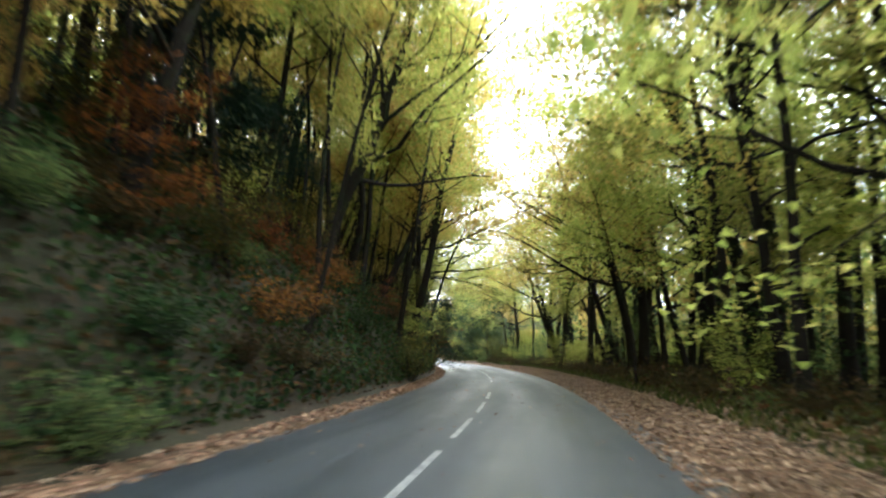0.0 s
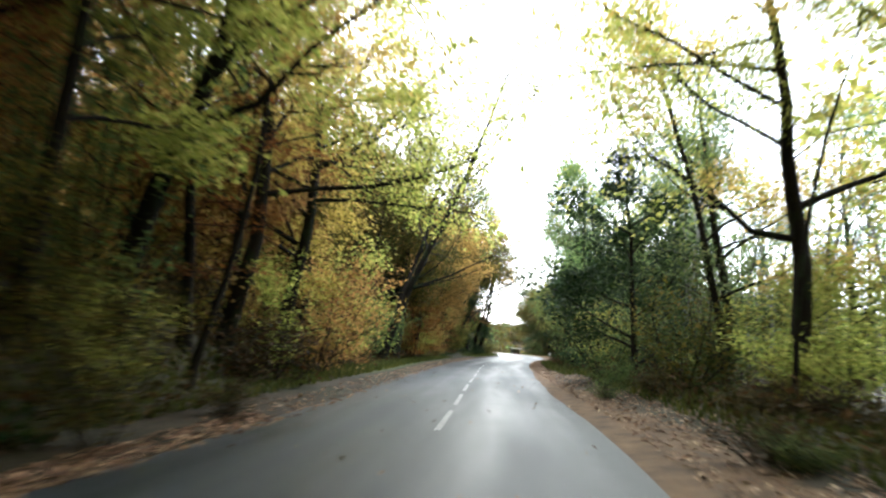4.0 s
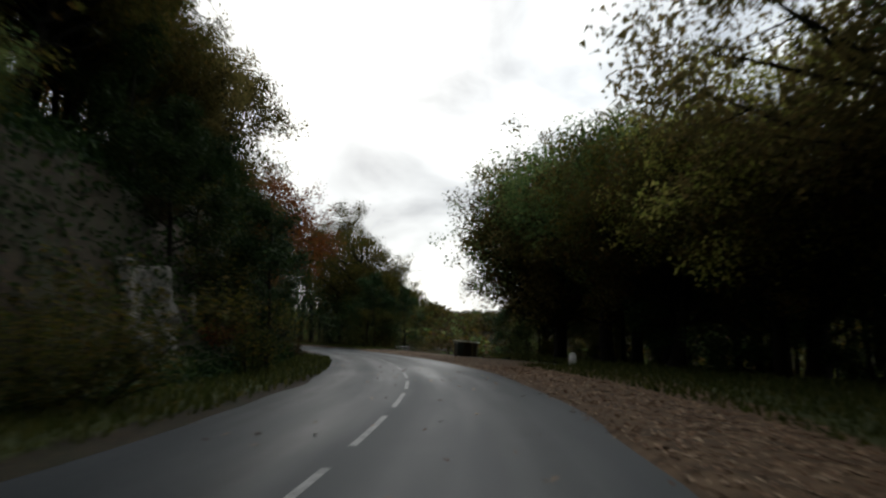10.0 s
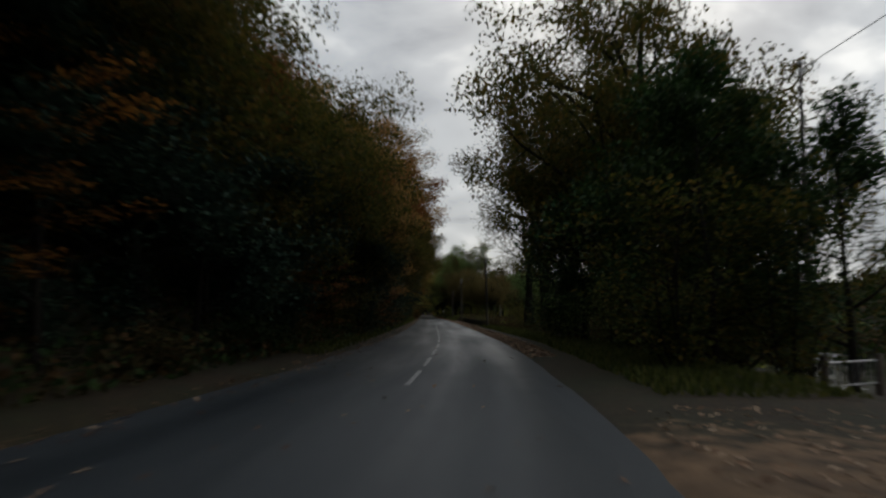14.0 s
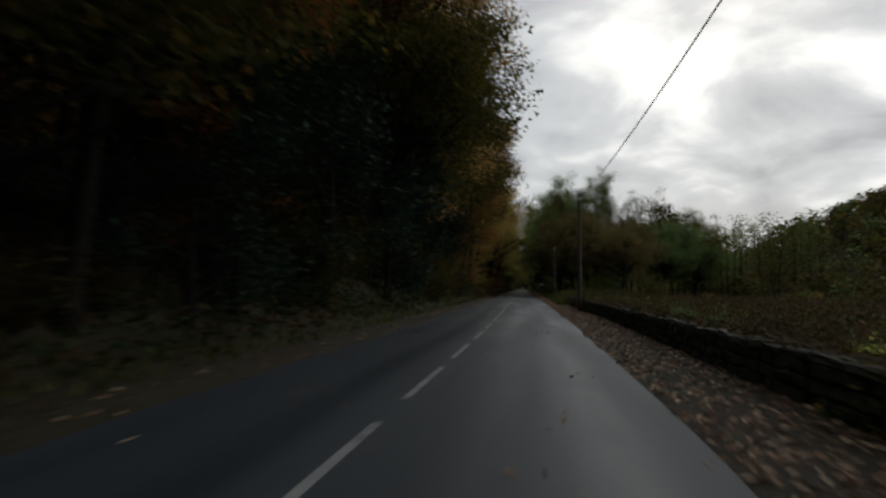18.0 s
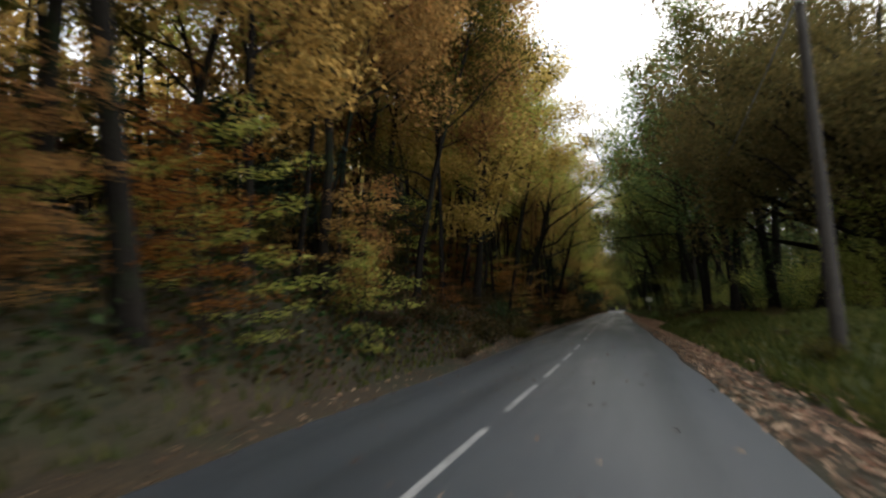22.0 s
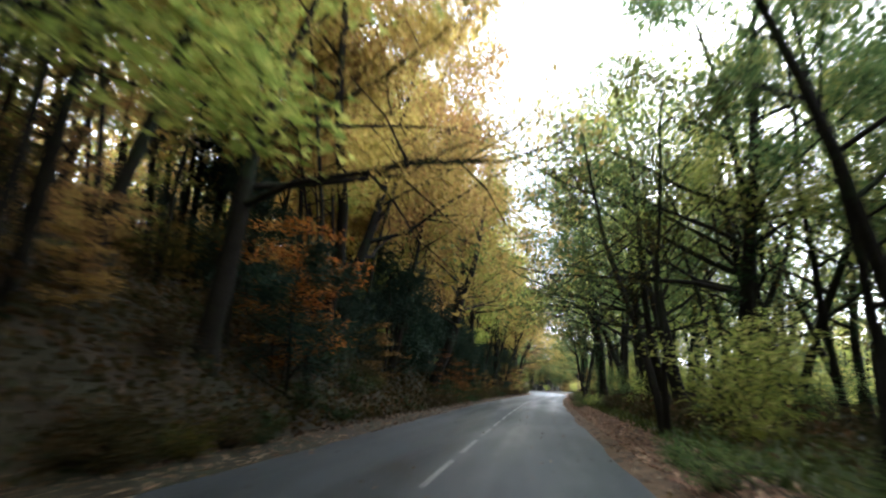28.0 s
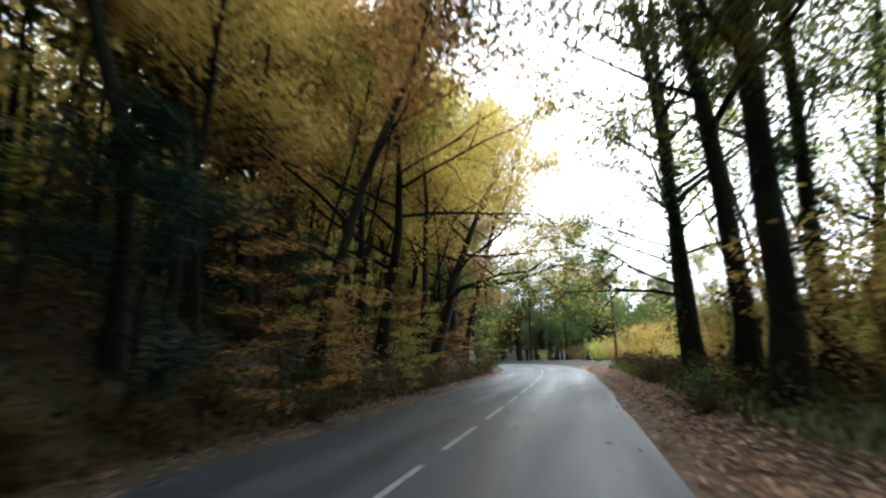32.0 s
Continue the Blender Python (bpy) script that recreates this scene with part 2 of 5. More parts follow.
def build_asphalt(nt, N, L, out):
    p = N("ShaderNodeBsdfPrincipled")
    fine, chips = noise_tex(nt, 60, 3), noise_tex(nt, 220, 2)
    lane = N("ShaderNodeAttribute")
    lane.attribute_name = "lane"
    wide = noise_tex(nt, 0.8, 3, 0.5)
    L(lane.outputs["Vector"], wide.inputs["Vector"])
    streak = noise_tex(nt, 1.1, 4, 0.6)
    c = ramp_of(nt, fine.outputs["Fac"], (0.3, (0.016, 0.022, 0.028)), (0.7, (0.034, 0.045, 0.056))).outputs[0]
    c = mix_col(nt, 0.35, c, ramp_of(nt, chips.outputs["Fac"], (0.35, (0.015, 0.018, 0.020)), (0.75, (0.075, 0.081, 0.085))).outputs[0])
    wet = ramp_of(nt, wide.outputs["Fac"], (0.36, (0, 0, 0)), (0.64, (1, 1, 1))).outputs[0]
    c = mix_col(nt, mix_col(nt, 0.5, wet, streak.outputs["Fac"]), c, mix_col(nt, 1.0, c, (0.78, 0.79, 0.81), "MULTIPLY"))
    track = N("ShaderNodeAttribute")
    track.attribute_name = "worn"
    patch = noise_tex(nt, 0.5, 4, 0.6)
    amount = N("ShaderNodeMath"); amount.operation = "MULTIPLY"
    L(track.outputs["Fac"], amount.inputs[0]), L(patch.outputs["Fac"], amount.inputs[1])
    c = mix_col(nt, amount.outputs[0], c, mix_col(nt, 1.0, c, (0.76, 0.78, 0.8), "MULTIPLY"))
    L(c, p.inputs["Base Color"])
    r = N("ShaderNodeMapRange")
    r.inputs[3].default_value, r.inputs[4].default_value = 0.62, 0.42
    L(wet, r.inputs[0])
    polish = N("ShaderNodeMath"); polish.operation = "MULTIPLY_ADD"
    polish.inputs[1].default_value = -0.16
    L(amount.outputs[0], polish.inputs[0]), L(r.outputs[0], polish.inputs[2])
    L(polish.outputs[0], p.inputs["Roughness"])
    p.inputs["Specular IOR Level"].default_value = 0.33
    L(bump_of(nt, chips.outputs["Fac"], 0.35, 0.004), p.inputs["Normal"])
    L(p.outputs[0], out.inputs[0])


ASPHALT = mat("wet_asphalt", build_asphalt)


def build_ground(nt, N, L, out):
    """Leaf litter, grass and bare dirt, shared out by the masks that the sheet carries."""
    p = N("ShaderNodeBsdfPrincipled")
    broad, fine, mid = noise_tex(nt, 0.35, 6, 0.6), noise_tex(nt, 14, 4, 0.6), noise_tex(nt, 2.6, 5, 0.6)
    litter = ramp_of(nt, fine.outputs["Fac"], (0.28, (0.008, 0.006, 0.003)), (0.5, (0.022, 0.015, 0.007)), (0.74, (0.07, 0.043, 0.020))).outputs[0]
    soil = ramp_of(nt, mid.outputs["Fac"], (0.3, (0.008, 0.010, 0.004)), (0.7, (0.024, 0.028, 0.010))).outputs[0]
    c = mix_col(nt, ramp_of(nt, broad.outputs["Fac"], (0.42, (0, 0, 0)), (0.62, (0.8, 0.8, 0.8))).outputs[0], litter, soil)
    grass = ramp_of(nt, fine.outputs["Fac"], (0.3, (0.018, 0.026, 0.006)), (0.7, (0.060, 0.072, 0.018))).outputs[0]
    dirt = ramp_of(nt, mid.outputs["Fac"], (0.3, (0.05, 0.031, 0.018)), (0.7, (0.17, 0.105, 0.058))).outputs[0]
    for key, tint in (("grass", grass), ("dirt", dirt)):
        at = N("ShaderNodeAttribute")
        at.attribute_name = key
        ad = N("ShaderNodeMath"); ad.operation = "ADD"
        L(at.outputs["Fac"], ad.inputs[0])
        sc = N("ShaderNodeMath"); sc.operation = "MULTIPLY_ADD"
        sc.inputs[1].default_value, sc.inputs[2].default_value = 1.1, -0.55
        L(mid.outputs["Fac"], sc.inputs[0]), L(sc.outputs[0], ad.inputs[1])
        f = ramp_of(nt, ad.outputs[0], (0.38, (0, 0, 0)), (0.62, (1, 1, 1))).outputs[0]
        c = mix_col(nt, f, c, tint)
    L(c, p.inputs["Base Color"])
    p.inputs["Roughness"].default_value = 0.9
    p.inputs["Specular IOR Level"].default_value = 0.25
    L(bump_of(nt, fine.outputs["Fac"], 0.5, 0.03), p.inputs["Normal"])
    L(p.outputs[0], out.inputs[0])


GROUND = mat("leaf_litter_and_grass", build_ground)


# ---- the road's line: distance along it, and metres to its left ----
NODES = [(-3.49, -19.73), (-1.25, 0.14), (0.39, 19.98), (0.63, 39.88), (-0.86, 59.74), (-3.88, 79.44), (-6.91, 99.28), (-8.82, 119.28), (-9.97, 139.19), (-13.21, 158.68), (-19.62, 177.35), (-28.54, 195.07), (-39.12, 211.86), (-50.62, 228.19), (-62.35, 244.39), (-74.09, 260.58), (-86.01, 276.62), (-97.93, 292.69), (-109.80, 308.78), (-121.87, 324.73), (-133.96, 340.64), (-145.84, 356.71), (-157.73, 372.79), (-169.92, 388.65), (-182.03, 404.60), (-194.00, 420.66), (-205.63, 436.96), (-217.03, 453.40), (-228.70, 469.64), (-241.21, 485.24), (-255.29, 499.45), (-270.99, 511.84), (-287.90, 522.52), (-305.51, 531.99), (-323.44, 540.85)]



def road_line():
    pts = [Vector((*p, 0)) for p in NODES]
    pts = [pts[0] * 2 - pts[1]] + pts + [pts[-1] * 2 - pts[-2]]
    out = []
    for a, b, c, d in zip(pts, pts[1:], pts[2:], pts[3:]):
        for k in range(40):
            u = k / 40
            out.append(0.5 * ((2 * b) + (c - a) * u + (2 * a - 5 * b + 4 * c - d) * u * u + (3 * b - a - 3 * c + d) * u ** 3))
    P = np.array([p[:2] for p in out])
    S = np.r_[0, np.cumsum(np.linalg.norm(np.diff(P, axis=0), axis=1))] - 20.0
    return P, S


LINE_P, LINE_S = road_line()
S_END = float(LINE_S[-1])
_d = np.gradient(LINE_P, axis=0)
LINE_H = np.unwrap(np.arctan2(-_d[:, 0], _d[:, 1]))


def along(s, lat=0.0):
    """Places (x, y) at s metres along the road and lat metres to the left of its centre line."""
    s, lat = np.asarray(s, float), np.asarray(lat, float)
    x, y, h = np.interp(s, LINE_S, LINE_P[:, 0]), np.interp(s, LINE_S, LINE_P[:, 1]), np.interp(s, LINE_S, LINE_H)
    return x - np.cos(h) * lat, y - np.sin(h) * lat


def heading(s):
    return float(np.degrees(np.interp(s, LINE_S, LINE_H)))


def keyed(table, s):
    t = np.array(table, float)
    return [np.interp(s, t[:, 0], t[:, k]) for k in range(1, t.shape[1])]


# left bank: s, verge width, bank height, bank run, slope above
BANK = [(-25, 0.5, 2.6, 2.2, 32), (40, 0.5, 2.6, 2.2, 32), (62, 0.8, 1.6, 2.4, 26), (78, 2.6, 0.5, 2.5, 13), (106, 2.6, 0.5, 2.5, 13),
        (122, 1.5, 1.5, 2.0, 28), (140, 2.3, 4.2, 2.0, 36), (170, 2.5, 4.2, 2.2, 36), (188, 1.6, 1.5, 2.5, 28), (215, 2.2, 0.9, 2.5, 25),
        (250, 2.0, 0.9, 2.5, 26), (275, 0.8, 0.9, 2.0, 26), (330, 0.6, 1.1, 2.0, 22), (365, 0.6, 1.5, 2.2, 22), (450, 0.8, 1.6, 2.4, 24), (700, 0.8, 1.4, 2.4, 24)]
# right side: s, verge width, berm height, slope beyond, depth of the valley, hill height
VERGE = [(-25, 4.0, 0.25, -3, 3, 10), (60, 3.0, 0.25, -3, 4, 10), (80, 1.6, 0.3, -2, 4, 10), (112, 2.2, 0.2, -2, 4, 10), (128, 6.0, 0.1, -1, 5, 10),
         (150, 7.0, 0.0, -2, 8, 11), (194, 7.5, -0.35, -9, 12, 6), (206, 4.0, 0.0, -10, 12, 4), (222, 1.6, 0.2, -8, 12, 3), (250, 1.8, 0.08, -9, 10, 12),
         (300, 1.6, 0.1, -7, 8, 22), (325, 2.0, 0.8, -3, 6, 24), (350, 2.2, 0.5, -3, 6, 25), (400, 2.2, 0.4, -4, 6, 22), (435, 2.2, 0.4, -4, 6, 8), (455, 2.2, 0.4, -4, 6, 2), (490, 2.2, 0.4, -4, 6, 5), (540, 2.2, 0.3, -6, 8, 14), (590, 2.2, 0.3, -5, 8, 14), (700, 2.2, 0.3, -5, 8, 14)]
EDGE_L = [(-25, 2.45), (30, 2.45), (60, 2.45), (95, 2.4), (140, 2.35), (180, 3.0), (215, 2.7), (240, 2.3), (330, 2.4), (400, 2.55), (440, 2.7), (470, 2.95), (700, 2.95)]
EDGE_R = [(-25, 3.1), (20, 3.0), (36, 2.85), (50, 2.4), (80, 2.35), (95, 2.75), (105, 2.8), (120, 3.2), (165, 3.1), (185, 2.7), (700, 2.68)]


def terrain(s, lat):
    s, lat = np.asarray(s, float), np.asarray(lat, float)
    (el,), (er,) = keyed(EDGE_L, s), keyed(EDGE_R, s)
    vw, bh, br, sl = keyed(BANK, s)
    d = lat - el
    up = np.clip((d - vw) / br, 0, 1)
    z_l = 0.10 * np.clip(d / 0.5, 0, 1) + bh * up * up * (3 - 2 * up) + np.tan(np.radians(sl)) * 20 * np.tanh(np.clip(d - vw - br * 0.7, 0, None) / 20)
    rough = 0.22 * np.sin(s * 0.71 + lat * 1.3) * np.sin(s * 0.37 - lat * 0.9) + 0.12 * np.sin(s * 2.3) * np.sin(lat * 2.9 + s)
    z_l += rough * np.clip((d - vw) / 1.5, 0, 1)
    vr, be, sr, deep, hill = keyed(VERGE, s)
    d = -lat - er
    far = np.clip(d - vr, 0, None)
    z_r = 0.05 * np.clip(d / 0.4, 0, 1) + be * np.clip((d - 0.5) / np.maximum(vr, 0.6), 0, 1.0)
    z_r += deep * np.tanh(np.tan(np.radians(sr)) * far / deep)
    rise = np.clip((d - 70) / 110, 0, 1)
    z_r += (hill + deep) * rise * rise * (3 - 2 * rise)
    spur = np.clip((d - 26) / 58, 0, 1)
    z_r += 24 * np.exp(-((s - 420) / 40) ** 2) * spur * spur * (3 - 2 * spur) * np.clip((114 - d) / 32, 0, 1)
    z_r += rough * 0.5 * np.clip((d - vr) / 1.5, 0, 1)
    z = np.where(lat > el, z_l, np.where(-lat > er, z_r, 0.0))
    z = np.where((lat <= el) & (-lat <= er), -0.08, z)
    close = np.clip((s - 620) / 60, 0, 1)
    return z + close * close * 22


def mesh_of(name, verts, faces, material, smooth=False):
    me = bpy.data.meshes.new(name)
    me.from_pydata(np.asarray(verts).tolist(), [], [tuple(f) for f in np.asarray(faces).tolist()] if isinstance(faces, np.ndarray) else faces)
    me.materials.append(material)
    if smooth:
        me.polygons.foreach_set("use_smooth", np.ones(len(me.polygons), bool))
    me.update()
    return me


def ground_sheet():
    s = np.r_[np.arange(-24, 560, 1.0), np.arange(560, S_END - 1, 2.0)]
    right = -np.r_[2.0, 2.4, 2.7, 3.0, 3.3, 3.6, 4.0, 4.5, 5, 5.5, 6, 6.6, 7.2, 8, 9, 10, 11, 12.5, 14, 16, 18, 21, 24, 28, 33, 40, 50, 62, 76, 92, 110, 130, 150, 172, 196, 225, 260, 320, 420, 600]
    left = np.r_[2.0, 2.25, 2.5, 2.75, 3.0, 3.25, 3.5, 3.8, 4.1, 4.5, 4.9, 5.3, 5.8, 6.3, 7, 7.7, 8.5, 9.5, 11, 12.5, 14, 16, 18, 21, 24, 28, 33, 39, 46, 54, 63, 74, 86, 100, 116, 132]
    lat = np.r_[right[::-1], 0.0, left]
    Sg, Lg = np.meshgrid(s, lat, indexing="ij")
    x, y = along(Sg, Lg)
    z = terrain(Sg, Lg)
    n, m = Sg.shape
    idx = np.arange(n * m).reshape(n, m)
    faces = np.stack([idx[:-1, 1:], idx[:-1, :-1], idx[1:, :-1], idx[1:, 1:]], -1).reshape(-1, 4)
    me = mesh_of("ground", np.stack([x, y, z], -1).reshape(-1, 3), faces, GROUND, True)
    (el,), (er,) = keyed(EDGE_L, Sg), keyed(EDGE_R, Sg)
    dl, dr = Lg - el, -Lg - er
    band = lambda v, a, b, w: np.clip((v - a) / w, 0, 1) * np.clip((b - v) / w, 0, 1)
    grass = band(Sg, 76, 112, 5) * band(dl, 0.6, 3.4, 0.5) + band(Sg, 120, 182, 6) * band(dl, 0.2, 3.0, 0.4) * 0.9 + band(Sg, 212, 262, 6) * band(dl, 0.5, 3.6, 0.5) * 0.5
    grass += band(Sg, 116, 188, 6) * band(dr, 1.5, 12, 1.0) + band(Sg, 226, 300, 6) * band(dr, 1.2, 40, 0.6) * 0.75 + band(Sg, 300, 352, 8) * band(dr, 0.5, 12, 0.5)
    grass += band(Sg, 84, 112, 5) * band(dr, 0.8, 3.5, 0.4) * 0.8 + band(Sg, 355, 560, 10) * band(dr, 1.2, 5, 0.6) * 0.75 + band(Sg, -25, 60, 6) * band(dr, 1.7, 7, 0.8) * 0.65
    wide = np.interp(Sg, [118, 128, 145, 165, 190, 204], [0.5, 1.8, 2.6, 5.6, 7.0, 5.0])
    dirt = band(Sg, 120, 206, 6) * np.clip((dr + 1) / 0.8, 0, 1) * np.clip((wide - dr) / 0.8, 0, 1)
    dirt += 0.8 * band(Sg, -30, 122, 5) * np.clip((dr + 1) / 0.5, 0, 1) * np.clip((np.interp(Sg, [60, 80], [1.9, 1.2]) - dr) / 0.8, 0, 1)
    dirt += 0.6 * band(Sg, -30, 66, 5) * band(dl, -1, 0.55, 0.3) + 0.6 * band(Sg, 345, 560, 10) * band(dr, -1, 1.3, 0.6)
    grass += np.clip((dr - 60) / 20, 0, 1) * 0.15
    for key, val in (("grass", grass), ("dirt", dirt)):
        a = me.attributes.new(key, "FLOAT", "POINT")
        a.data.foreach_set("value", np.clip(val, 0, 1).reshape(-1).astype(np.float32))
    return tagged(new("ground", me), "wooded roadside ground with leaf litter and grass", "ground", kind="structure")


ground = ground_sheet()


def strip(name, s0, s1, lat0, lat1, z, material, step=1.0, lift=None):
    """A ribbon along the road; lat0 and lat1 may be tables keyed by s."""
    s = np.linspace(s0, s1, max(2, int((s1 - s0) / step) + 1))
    a = keyed(lat0, s)[0] if isinstance(lat0, list) else np.full(len(s), lat0)
    b = keyed(lat1, s)[0] if isinstance(lat1, list) else np.full(len(s), lat1)
    cols = 25 if name == "road" else 2
    V = []
    for u in np.linspace(0, 1, cols):
        lat = a + (b - a) * u
        x, y = along(s, lat)
        V.append(np.stack([x, y, np.full(len(s), z)], -1))
    V = np.stack(V, 1)
    n, m = V.shape[:2]
    idx = np.arange(n * m).reshape(n, m)
    faces = np.stack([idx[:-1, 1:], idx[:-1, :-1], idx[1:, :-1], idx[1:, 1:]], -1).reshape(-1, 4)
    me = mesh_of(name, V.reshape(-1, 3), faces, material, True)
    if name == "road":
        lat = np.abs(a[:, None] + (b - a)[:, None] * np.linspace(0, 1, cols)[None, :])
        worn = np.exp(-((lat - 0.72) / 0.28) ** 2) + np.exp(-((lat - 2.0) / 0.28) ** 2)
        lane = me.attributes.new("lane", "FLOAT_VECTOR", "POINT")
        across = a[:, None] + (b - a)[:, None] * np.linspace(0, 1, cols)[None, :]
        lane.data.foreach_set("vector", np.stack([across * 0.85, np.repeat(s[:, None] * 0.07, cols, 1), across * 0], -1).reshape(-1).astype(np.float32))
        layer = me.attributes.new("worn", "FLOAT", "POINT")
        layer.data.foreach_set("value", worn.reshape(-1).astype(np.float32))
    return me


def wobbly(table, sign, seed):
    rng = np.random.default_rng(seed)
    s = np.arange(-24, S_END - 2, 1.5)
    w = keyed(table, s)[0] + 0.05 * np.sin(s * 0.5) + rng.normal(0, 0.035, len(s))
    return [(a, sign * b) for a, b in zip(s, w)]


road = tagged(new("road", strip("road", -24, S_END - 2, wobbly(EDGE_L, 1, 1), wobbly(EDGE_R, -1, 2), 0.0, ASPHALT)), "wet grey asphalt country road", "road", kind="structure")


def part(name, me, parent, label=""):
    ob = new(name, me)
    ob.parent = parent
    if label:
        ob["label"] = label
    return ob


def centre_dashes():
    """Broken centre line: 3 m of paint, 1.33 m of gap, set out anew at each stretch."""
    for s0, s1, phase in ((-22, 25, 1.34), (27, 60, 2.67), (62, 105, 0.77), (107, 127, 4.4), (129, 165, 1.57), (167, 203, 2.5), (205, 345, 4.1), (347, 386, 6.6), (388, 600, 3.7)):
        s = math.ceil((s0 - phase) / 4.33) * 4.33 + phase
        while s + 3.0 < s1:
            part("centre_dash", strip("centre_dash", s, s + 3.0, 0.045, -0.045, 0.004, LINE, 0.5), road)
            s += 4.33


centre_dashes()


# ---- plants ----
def tubes(paths, sides):
    """One mesh of tapered tubes: each path is a list of (point, radius)."""
    V, Fc, base = [], [], 0
    for path in paths:
        P = np.array([p for p, _ in path])
        Rr = np.array([r for _, r in path])
        n = len(P)
        k = sides if Rr[0] >= 0.1 else (5 if Rr[0] > 0.05 else (4 if Rr[0] > 0.03 else 3))
        d = np.gradient(P, axis=0)
        d /= np.linalg.norm(d, axis=1)[:, None] + 1e-9
        ref = np.array([0.0, 0, 1]) if abs(d[0, 2]) < 0.9 else np.array([1.0, 0, 0])
        u = np.cross(d, ref)
        u /= np.linalg.norm(u, axis=1)[:, None] + 1e-9
        w = np.cross(d, u)
        a = np.arange(k) * 2 * np.pi / k
        ring = P[:, None] + Rr[:, None, None] * (np.cos(a)[None, :, None] * u[:, None] + np.sin(a)[None, :, None] * w[:, None])
        V.append(ring.reshape(-1, 3))
        for i in range(n - 1):
            for j in range(k):
                j2 = (j + 1) % k
                Fc.append((base + i * k + j, base + i * k + j2, base + (i + 1) * k + j2, base + (i + 1) * k + j))
        base += n * k
    return np.concatenate(V), Fc


def leaves(rng, centres, per, spread, size, flat=0.5, squash=1.0, tri=False):
    """Many small pointed leaves round the given places: vertices and faces."""
    C = np.repeat(np.asarray(centres), per, axis=0)
    n = len(C)
    off = rng.normal(0, 1, (n, 3))
    off /= np.linalg.norm(off, axis=1)[:, None]
    off *= (rng.random(n) ** 0.5)[:, None] * spread
    off[:, 2] *= squash
    P = C + off
    nrm = rng.normal(0, 1, (n, 3))
    nrm[:, 2] = np.abs(nrm[:, 2]) + flat * 2.5
    nrm /= np.linalg.norm(nrm, axis=1)[:, None]
    a = rng.normal(0, 1, (n, 3))
    a -= (a * nrm).sum(1)[:, None] * nrm
    a /= np.linalg.norm(a, axis=1)[:, None]
    b = np.cross(nrm, a)
    L = size * rng.uniform(0.6, 1.25, n)[:, None]
    droop = np.array([0, 0, -0.18]) * L
    if tri:
        V = np.stack([P - a * L * 0.42 + b * L * 0.44, P - a * L * 0.36 - b * L * 0.44, P + a * L * 0.5 + droop], 1).reshape(-1, 3)
        return V, np.arange(3 * n).reshape(n, 3)
    V = np.stack([P - a * L * 0.5, P + b * L * 0.3 - a * L * 0.05, P + a * L * 0.55 + droop, P - b * L * 0.3 - a * L * 0.05], 1).reshape(-1, 3)
    return V, np.arange(4 * n).reshape(n, 4)


def limb(rng, start, direction, length, radius, segs, wobble, rise):
    p, d, out = np.array(start, float), np.array(direction, float), []
    d /= np.linalg.norm(d)
    for i in range(segs + 1):
        f = i / segs
        out.append((p.copy(), max(radius * (1 - 0.85 * f), 0.006)))
        d = d + rng.normal(0, wobble, 3) + np.array([0, 0, rise])
        d /= np.linalg.norm(d)
        p = p + d * length / segs
    return out


def pick(path, f):
    i = min(int(f * (len(path) - 1)), len(path) - 2)
    g = f * (len(path) - 1) - i
    (p, r), (q, s) = path[i], path[i + 1]
    return p + (q - p) * g, r + (s - r) * g, (q - p) / (np.linalg.norm(q - p) + 1e-9)


